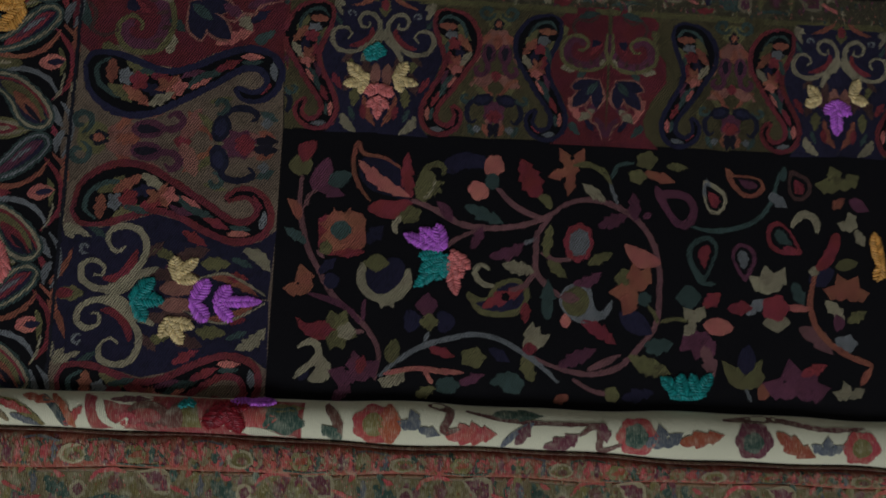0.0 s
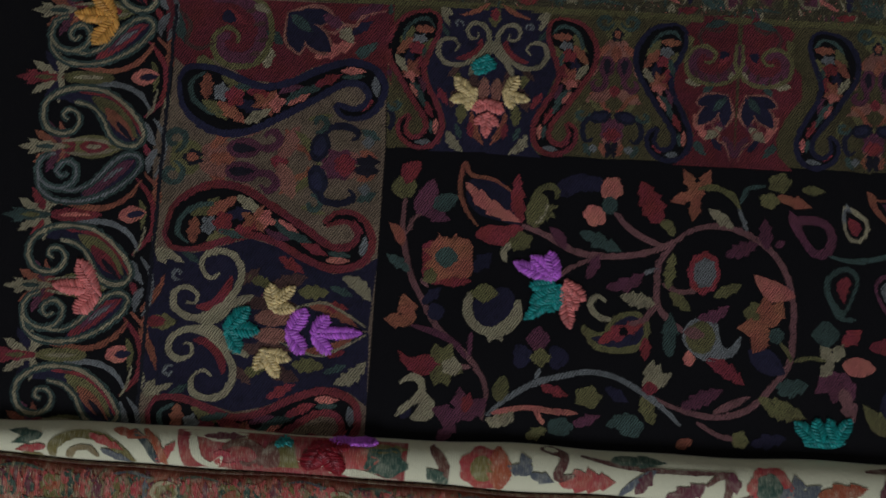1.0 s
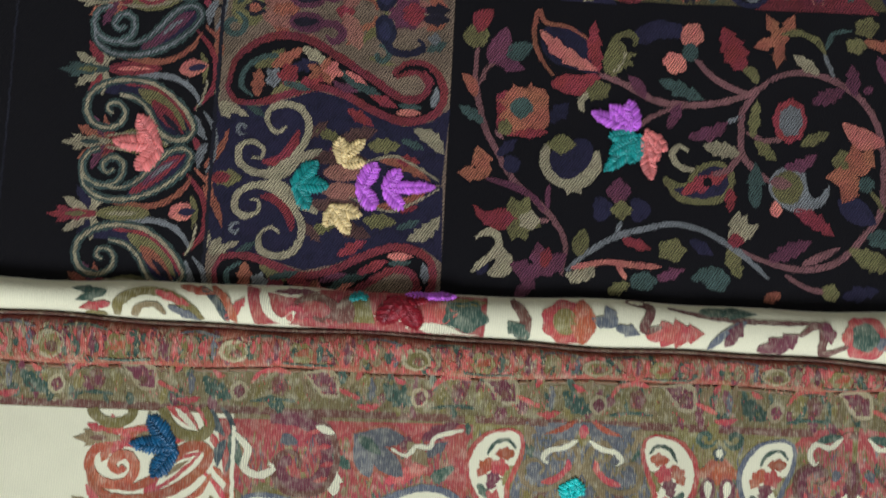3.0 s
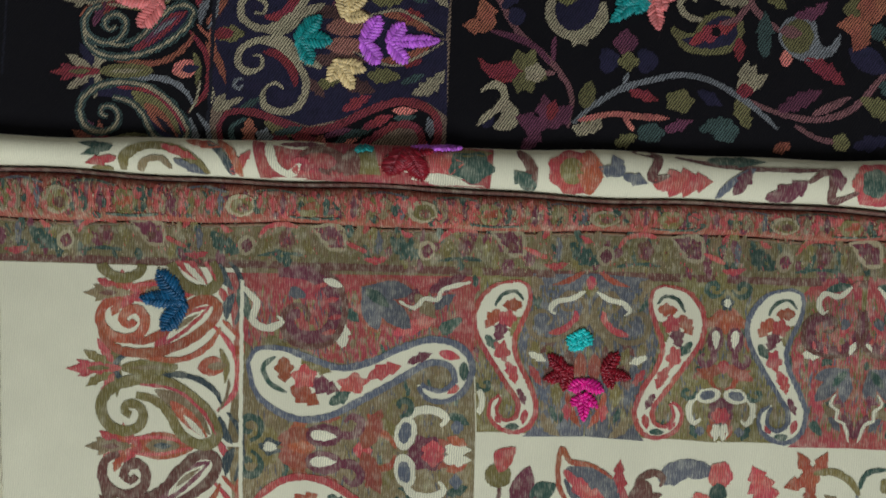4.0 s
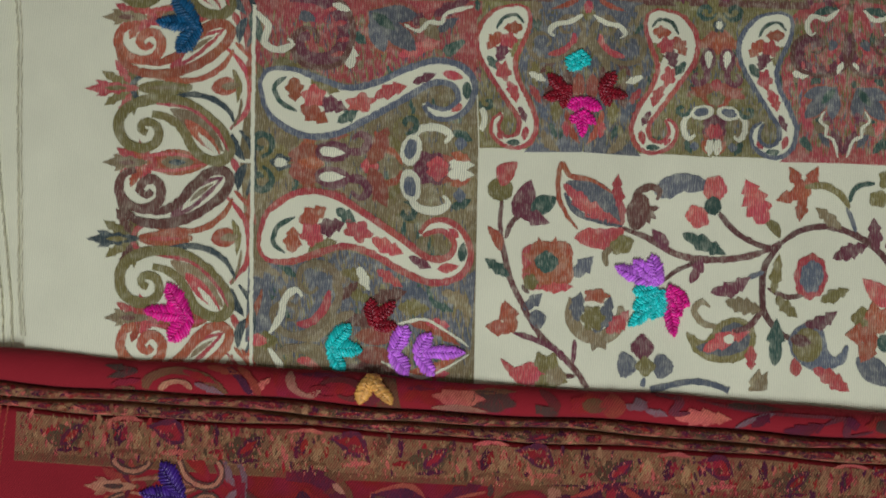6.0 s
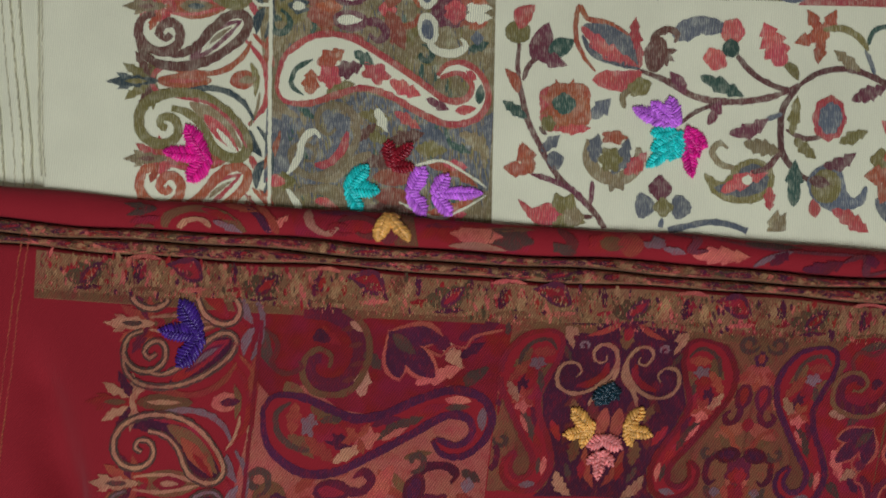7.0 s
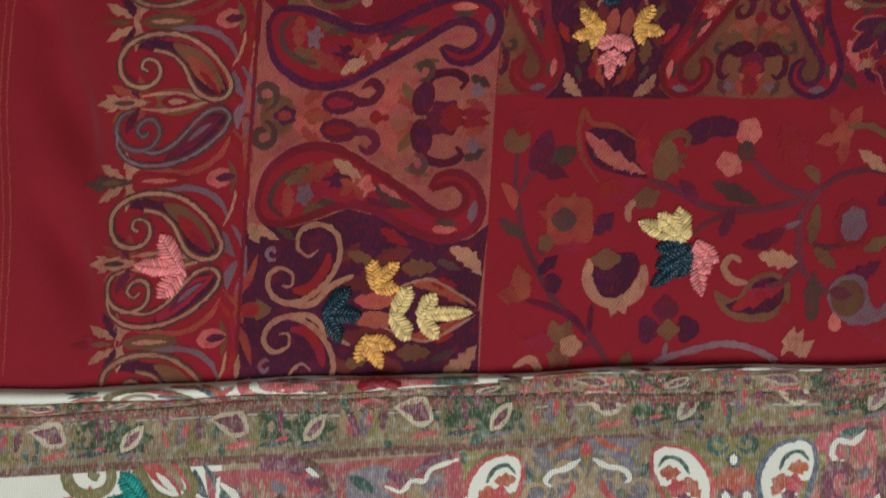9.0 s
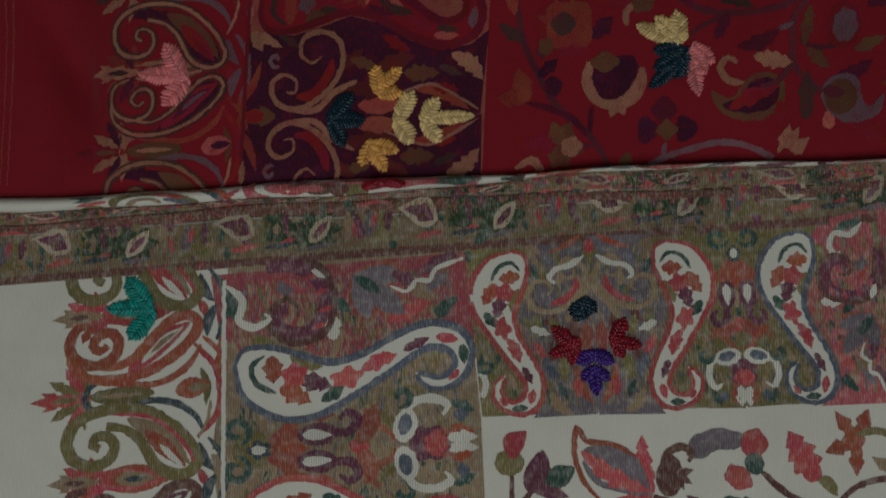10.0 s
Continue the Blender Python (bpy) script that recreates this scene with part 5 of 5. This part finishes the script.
# ---- the four shawls ----
def figured(c, phase, period, top_line, x1, wide=False, sw=11.0, tint=None, xs=1.0, dense=240, hatch=0, band_low=0.0, band_high=80.0):
    y_band = lambda x: -61 + 0.043 * (x - 797) + band_low
    b = Pen(c)
    left = c.box[0] + 2 if c.band_left is None else c.band_left
    # ground of the small band
    lo = [(x, y_band(x)) for x in np.arange(left, x1, 60.0)]
    hi = [(x, top_line(x) + 6) for x in np.arange(left, x1, 20.0)]
    b.put("band", lo + hi[::-1], "band", 1, 0)
    b.stroke([(x, y_band(x) - 8) for x in np.arange(left, x1, 80.0)], 13, "brown" if c.pale else "olive", 2, "stripe", 1.0)
    band_figures(Pen(c, tint=c.band_tint), lambda x: y_band(x) - 12 - band_high, band_high, left + 60, x1 - 150)
    flecks(b, lambda x: y_band(x) - 12 - band_high, band_high, left + 4, x1 - 20, dense // (9 if c.garden and c.pale else 5), c.tufts, 0.00024, *c.tuft_size)
    flecks(b, lambda x: y_band(x) - 12 - band_high, band_high + 6, left + 4, x1 - 20, int(dense * 1.3), c.loose, 0.00064)
    # ground of the two figured borders
    b.put("border_ground", [(409, y_band(400)), (797, y_band(797)), (797, 208), (797 - 0.055 * (c.box[3] - 208), c.box[3]), (385 - 0.06 * (c.box[3] - 208), c.box[3])], "sand", 1, 0)
    b.put("border_ground", [(799, y_band(797)), (x1, y_band(x1)), (x1, 208 + 0.043 * (x1 - 797)), (799, 208)], "leafy", 1, 0)
    if hatch:
        for tones, long, broad, many in ((("grey", "khaki", "olive", "khaki"), (8, 26), (0.8, 1.8), hatch * 2), (("olive", "teal", "khaki"), (14, 34), (3, 7), hatch // 7)):
            flecks(b, lambda x: y_band(x) + 4, c.box[3] + 55, 412, 770, many, tones, 0.000245, long, broad)
            flecks(b, lambda x: y_band(x) + 4, 262, 802, 1560, many, tones, 0.000245, long, broad)
    border(c, "column")
    border(c, "top", 985.0)
    if wide:
        border(c, "top", 985.0 + 966)
    edge_column(c, phase, period, sw, tint, xs)
    seam(c)
    field(c)
    if wide:
        wide_field(c)


black = make_shawl("black wool shawl woven with paisley borders and silk embroidery, spread flat", BLACK,
                   (0.9445, -0.0047, 0.0, 48.9, 0.0011, -0.9452, 0.0, 16.4), 0.0, (-60, 2120, -150, 790), "dark")
black.band_left = 95
sheet(black, -160, 2160, along(-170, -110), lambda x: 830)
figured(black, 0, 257, along(-170, -110), 2120, True, xs=1.02)
Pen(black).stroke([(46, -100), (40, 60), (20, 220), (8, 400), (-4, 600)], 4, "dark", 2, "selvedge_thread", 1.0)
embroidery(black, dict(corner="gold", edge="pink", stem="sea", side="cream", side_low="cream", tip="violet", bird_wing="violet", bird_body="sea", bird_tail="pink",
                       crown="sea", bow="cream", drop="pink"))
for colour, petals in (("sea", [(1600, 748, 1558, 712, 24), (1610, 750, 1600, 704, 24), (1640, 750, 1622, 706, 22), (1640, 752, 1668, 704, 24), (1580, 752, 1660, 752, 18)]),
                       ("cream", [(1914, 140, 1888, 108, 22), (1912, 142, 1880, 152, 20)]), ("cream", [(1986, 132, 2002, 92, 22), (1986, 136, 2022, 146, 20)]),
                       ("violet", [(1950, 146, 1924, 172, 24), (1950, 146, 1984, 172, 24), (1950, 160, 1950, 220, 24)]),
                       ("gold", [(2036, 490, 2020, 414, 24), (2036, 490, 2028, 524, 24)])):
    blossom(black, colour, petals)

ivory = make_shawl("ivory wool shawl with woven paisley borders and bright embroidery, folded", IVORY,
                   (0.9546, 0.0684, -0.0783, 47.9, -0.0104, -0.9193, -0.025, -946.0), 0.003, (-60, 2150, -175, 640), "g", 1.55, 0.0, 0.055, 0.0, 391.0)
ivory.band_left = -28
c_top = along(-170, -114)
pale = {"grey": "khaki", "nav": "g", "teal": "brown"}
def ivory_side(y):
    return -22 - 34 * min(1.0, max(0.0, y / 450.0))


sheet(ivory, -22, 2160, c_top, lambda x: 585 + 0.066 * (x - 50), ivory_side)
grid_part("under_layer", ivory, [[spot(ivory, x, y, -0.0022 + 0.0006 * math.sin(x / 9.0)) for x in range(-165, 60, 5)] for y in range(-150, 590, 20)], ivory.mats["g"])
figured(ivory, 14, 268, c_top, 2150, False, 14.0, pale, 1.08, 260, 330, 0.0, 72.0)
embroidery(ivory, dict(corner="blue", edge="magenta", stem="turquoise", side="crimson", side_low="crimson", tip="violet", bird_wing="violet", bird_body="turquoise", corner_shift=(18, 8), edge_shift=(-14, 16),
                       bird_tail="magenta", crown="turquoise", bow="crimson", drop="magenta"))
for xa, up in ((7, 3), (14, 2)):
    Pen(ivory).stroke([(ivory_side(y) + xa, y) for y in range(-130, 590, 60)], 2.4, "hem", up, "selvedge_thread", 1.0)
for k, xa in enumerate((-142, -126, -104, -88, -72)):
    rim = Pen(ivory, None, lambda x, y, up: spot(ivory, x, y, up - 0.0017), (-164, 0, -140, 590))
    rim.stroke([(xa, -60), (xa + 3, 100), (xa + 1, 300), (xa + 4, 460), (xa, 580)], 2.4, "hem", 2 + k, "selvedge_thread", 1.0)

red = make_shawl("red wool shawl with muted paisley borders and pastel embroidery, folded", RED,
                 (0.9526, -0.0511, -0.0176, 25.2, -0.0365, -1.0374, 0.0497, -1740.5), 0.006, (-140, 1720, -190, 660), "line", 1.22, 0.0108, 0.0, 22.0)
red.band_left = 5
r_top = along(-164, -108)
sheet(red, -160, 1730, r_top, lambda x: 690)
figured(red, -10, 252, r_top, 1720, False, 9.0, None, 1.04, 420, 0, 9.0, 66.0)
embroidery(red, dict(corner="indigo", edge="pink", stem="pine", side="gold", side_low="gold", tip="straw", bird_wing="straw", bird_body="pine", bird_tail="pink",
                     crown="pine", bow="gold", drop="pink", corner_shift=(11, -3), edge_shift=(-8, -12)))
for xa in (-50, -38):
    Pen(red).stroke([(xa + 30, -200), (xa + 12, 0), (xa, 200), (xa + 6, 400), (xa - 4, 620)], 2.6, "rust", 2, "selvedge_thread", 1.0)

pearl = make_shawl("pale ivory wool shawl with paisley borders and jade embroidery, folded", PEARL,
                   (0.9740, -0.0266, 0.0744, -93.3, 0.0379, -0.8957, -0.103, -2630.8), 0.009, (-140, 1720, -195, 420), "g", 1.7, 0.0)
pearl.band_left = -140
p_top = along(-188, -82)
sheet(pearl, -160, 1730, p_top, lambda x: 440)
figured(pearl, 43, 284, p_top, 1720, False, 14.0, pale, 1.13, 260, 330)
embroidery(pearl, dict(corner="jade", corner_shift=(-6, 4), edge="jade", stem="pine", side="crimson", side_low="crimson", tip="indigo", bird_wing="violet", bird_body="pine", bird_tail="pink",
                       crown="pine", bow="crimson", drop="indigo"))


# ---- folded layers behind each flat ----
def strip_figures(c, lift, x0, x1, kind):
    p = Pen(c, None, lift, (x0 + 12, x1, 3, 97), cuts=8.0, tint=c.band_tint if kind == "band" else None)
    if kind == "band":
        band_figures(p, lambda x: 6.0, 88, x0 + 44, x1 - 310, 152.0, c.pale)
        flecks(p, lambda x: 0.0, 100, x0 + 14, x1 - 10, 130, ("sal", "khaki", "plum", "teal", "sal") if c.pale else c.tufts, 0.0003, (14, 46), (3, 9))
        flecks(p, lambda x: 0.0, 100, x0 + 14, x1 - 10, 330, ("khaki", "sal", "ring", "sal", "olive") if c.pale else c.loose, 0.00064, (5, 16), (0.6, 1.4))
        return
    # a slice of the border and the field passing over the ridge
    p.fan(214, 30, 60, (150, 190), 26, "teal", 3, 2)
    p.leaf(220, 60, 165, 84, 30, "red", 0, 2)
    p.leaf(210, 92, 170, 96, 22, "olive", 0, 2)
    p.stroke([(226, 97), (236, 52), (270, 26), (316, 34), (352, 70), (366, 97)], 22, "olive", 3, "paisley")
    p.stroke([(250, 97), (266, 66), (292, 60), (306, 84)], 14, "khaki", 4, "paisley")
    p.leaf(290, 22, 352, 60, 24, "red", 0, 3, 5)
    p.leaf(312, 60, 362, 96, 26, "grey", 0, 2, 5)
    p.leaf(330, 8, 392, 26, 26, "rust", 0, 2, 4)
    p.stroke([(366, 6), (392, 44), (408, 97)], 14, "dark", 4, "paisley_edge")
    p.stroke([(384, 4), (408, 40), (420, 96)], 14, "rust", 5, "paisley_edge")
    p.leaf(404, 92, 440, 30, 24, "sal", 0, 3, 4)
    p.fill([(440, 3), (840, 3), (830, 97), (450, 97)], "wine", 1, "border_ground", False)
    p.stroke([(470, 6), (476, 60), (500, 84), (520, 60)], 16, "light", 4)
    p.curl(560, 60, 44, 3.6, 0.8, 18, "brown", 3)
    p.curl(524, 62, 22, 0.6, 0.9, 13, "red", 4)
    p.leaf(486, 14, 560, 10, 18, "plum", 0, 3, 3)
    p.leaf(760, 20, 842, 16, 22, "olive", 0, 3, 3)
    p.leaf(660, 30, 720, 12, 22, "plum", 0, 3, 3)
    p.leaf(600, 98, 606, 12, 34, "brown", 0, 0, 4)
    p.fill([(606, 3), (640, 3), (652, 97), (612, 97)], "olive", 3, "leaf", False)
    p.blob(800, 50, 40, 40, "teal", 0.2, 5, 0.2, 3)
    p.leaf(700, 88, 796, 90, 26, "light", -6, 0, 4)
    p.blob(745, 45, 44, 30, "sal", 0, 6, 0.2, 3)
    p.stroke([(880, 4), (900, 50), (896, 98)], 20, "brown", 3, "vine")
    p.leaf(905, 98, 870, 55, 40, "teal", 0, 2)
    p.blob(970, 52, 46, 50, "red", 0, 7, 0.12, 3)
    p.blob(966, 50, 20, 28, "olive", 0, 0, 0, 4)
    p.blob(996, 50, 22, 46, "rust", 0, 4, 0.1, 4)
    p.fan(1050, 55, 44, (250, 200, 20), 28, "grey", 4, 2)
    p.stroke([(1070, 4), (1110, 14), (1098, 60), (1128, 52)], 16, "stem", 4, "vine")
    p.leaf(1100, 70, 1200, 62, 70, "sal", 0, 4, 3)
    p.stroke([(1140, 10), (1230, 28), (1330, 30), (1400, 24)], 10, "stem", 3, "vine")
    p.leaf(1190, 14, 1290, 14, 30, "teal", 0, 2, 4)
    p.stroke([(1210, 96), (1230, 62), (1270, 30)], 14, "grey", 4, "vine")
    p.leaf(1236, 88, 1262, 30, 30, "plum", 0, 2, 5)
    p.leaf(1290, 92, 1356, 52, 50, "plum", 6, 3, 4)
    p.stroke([(1356, 56), (1392, 30), (1400, 90), (1440, 70)], 14, "stem", 4, "vine")
    p.leaf(1400, 20, 1410, 70, 26, "plum", 0, 2, 5)
    p.blob(1468, 52, 42, 46, "red", 0, 6, 0.12, 3)
    p.blob(1466, 50, 24, 30, "teal", 0, 5, 0.1, 4)
    p.fan(1520, 70, 50, (200, 260, 320), 30, "grey", 3, 2)
    p.leaf(1550, 60, 1640, 40, 40, "rust", 0, 3)
    p.blob(1700, 50, 40, 42, "plum", 0, 6, 0.12, 3)
    if x1 > 1800:
        p.blob(1698, 54, 22, 24, "teal", 0, 5, 0.12, 4)
        p.leaf(1744, 30, 1830, 80, 44, "rust", 6, 3)
        p.fan(1850, 72, 40, (210, 270, 330), 26, "grey", 3, 2)
        p.stroke([(1640, 10), (1740, 6), (1840, 20), (1930, 12)], 10, "stem", 3, "vine")
        p.blob(1920, 56, 40, 40, "red", 0, 6, 0.12, 3)
        p.blob(1920, 56, 20, 22, "olive", 0, 0, 0, 4)
        p.leaf(1980, 88, 2060, 40, 46, "sal", 4, 4)
        p.leaf(2070, 80, 2120, 30, 34, "teal", 0, 3)


# ivory: one full roll, a thin edge browned as crease shade, then a banded layer
X1 = 2150
roll_low = along(-260, -168)
a = fold_strip(ivory, "fold", -24, X1, along(-320, -253), roll_low, 0.0025, 0.0085, True, "g")
strip_figures(ivory, a, -24, X1, "field")
blossom(ivory, "crimson", [(690, 10, 664, 90, 34), (694, 12, 724, 96, 34), (676, 14, 745, 16, 26)], a)
blossom(ivory, "violet", [(748, 6, 700, 3, 16), (740, 5, 790, 4, 16)], a)
blossom(ivory, "sea", [(622, 4, 616, 26, 16), (626, 4, 640, 20, 14)], a)
fold_strip(ivory, "fold_edge", -44, X1, lambda x: roll_low(x) + 1.5, lambda x: roll_low(x) + 7.5, 0.0025, 0.0045, True, "brown")
a = fold_strip(ivory, "fold", -52, X1, lambda x: roll_low(x) + 9, lambda x: c_top(x) - 2, 0.0015, 0.0042, False, "blush")
strip_figures(ivory, a, -52, X1, "band")

# red: a low roll and two narrow banded layers
X1 = 1730
roll_low = along(-207, -151)
mid_low = along(-187, -131)
a = fold_strip(red, "fold", -140, X1, along(-258, -198), roll_low, 0.004, 0.005, True, "g")
strip_figures(red, a, -140, X1, "field")
blossom(red, "gold", [(598, 10, 584, 96, 22), (602, 10, 640, 88, 22), (596, 8, 620, 10, 16)], a)
a = fold_strip(red, "fold", -120, X1, lambda x: roll_low(x) + 2.5, mid_low, 0.004, 0.0036, False, "band")
strip_figures(red, a, -120, X1, "band")
a = fold_strip(red, "fold", -110, X1, lambda x: mid_low(x) + 2.5, lambda x: r_top(x) - 2, 0.0036, 0.0034, False, "band")
strip_figures(red, a, -110, X1, "band")

# pearl: a low roll and thin edges, pressed close together
edges = [along(-246, -134), lambda x: p_top(x) - 38 + 10 * math.sin(x / 260.0), lambda x: p_top(x) - 18 + 5 * math.sin(x / 170.0 + 1), lambda x: p_top(x) - 1]
a = fold_strip(pearl, "fold", -140, X1, edges[0], edges[1], 0.0065, 0.0055, True, "g")
strip_figures(pearl, a, -140, X1, "field")
blossom(pearl, "crimson", [(676, 10, 650, 80, 34), (680, 10, 706, 80, 30)], a)
a = fold_strip(pearl, "fold", -140, X1, lambda x: edges[1](x) - 3, edges[2], 0.0062, 0.0036, False, "band")
strip_figures(pearl, a, -140, X1, "band")
a = fold_strip(pearl, "fold", -140, X1, lambda x: edges[2](x) - 3, lambda x: edges[3](x) + 3, 0.0062, 0.003, False, "brown")
flecks(Pen(pearl, None, a), lambda x: 0.0, 100, -120, X1 - 10, 300, ("khaki", "olive", "sal"), 0.0003, (8, 30), (0.8, 2.2))
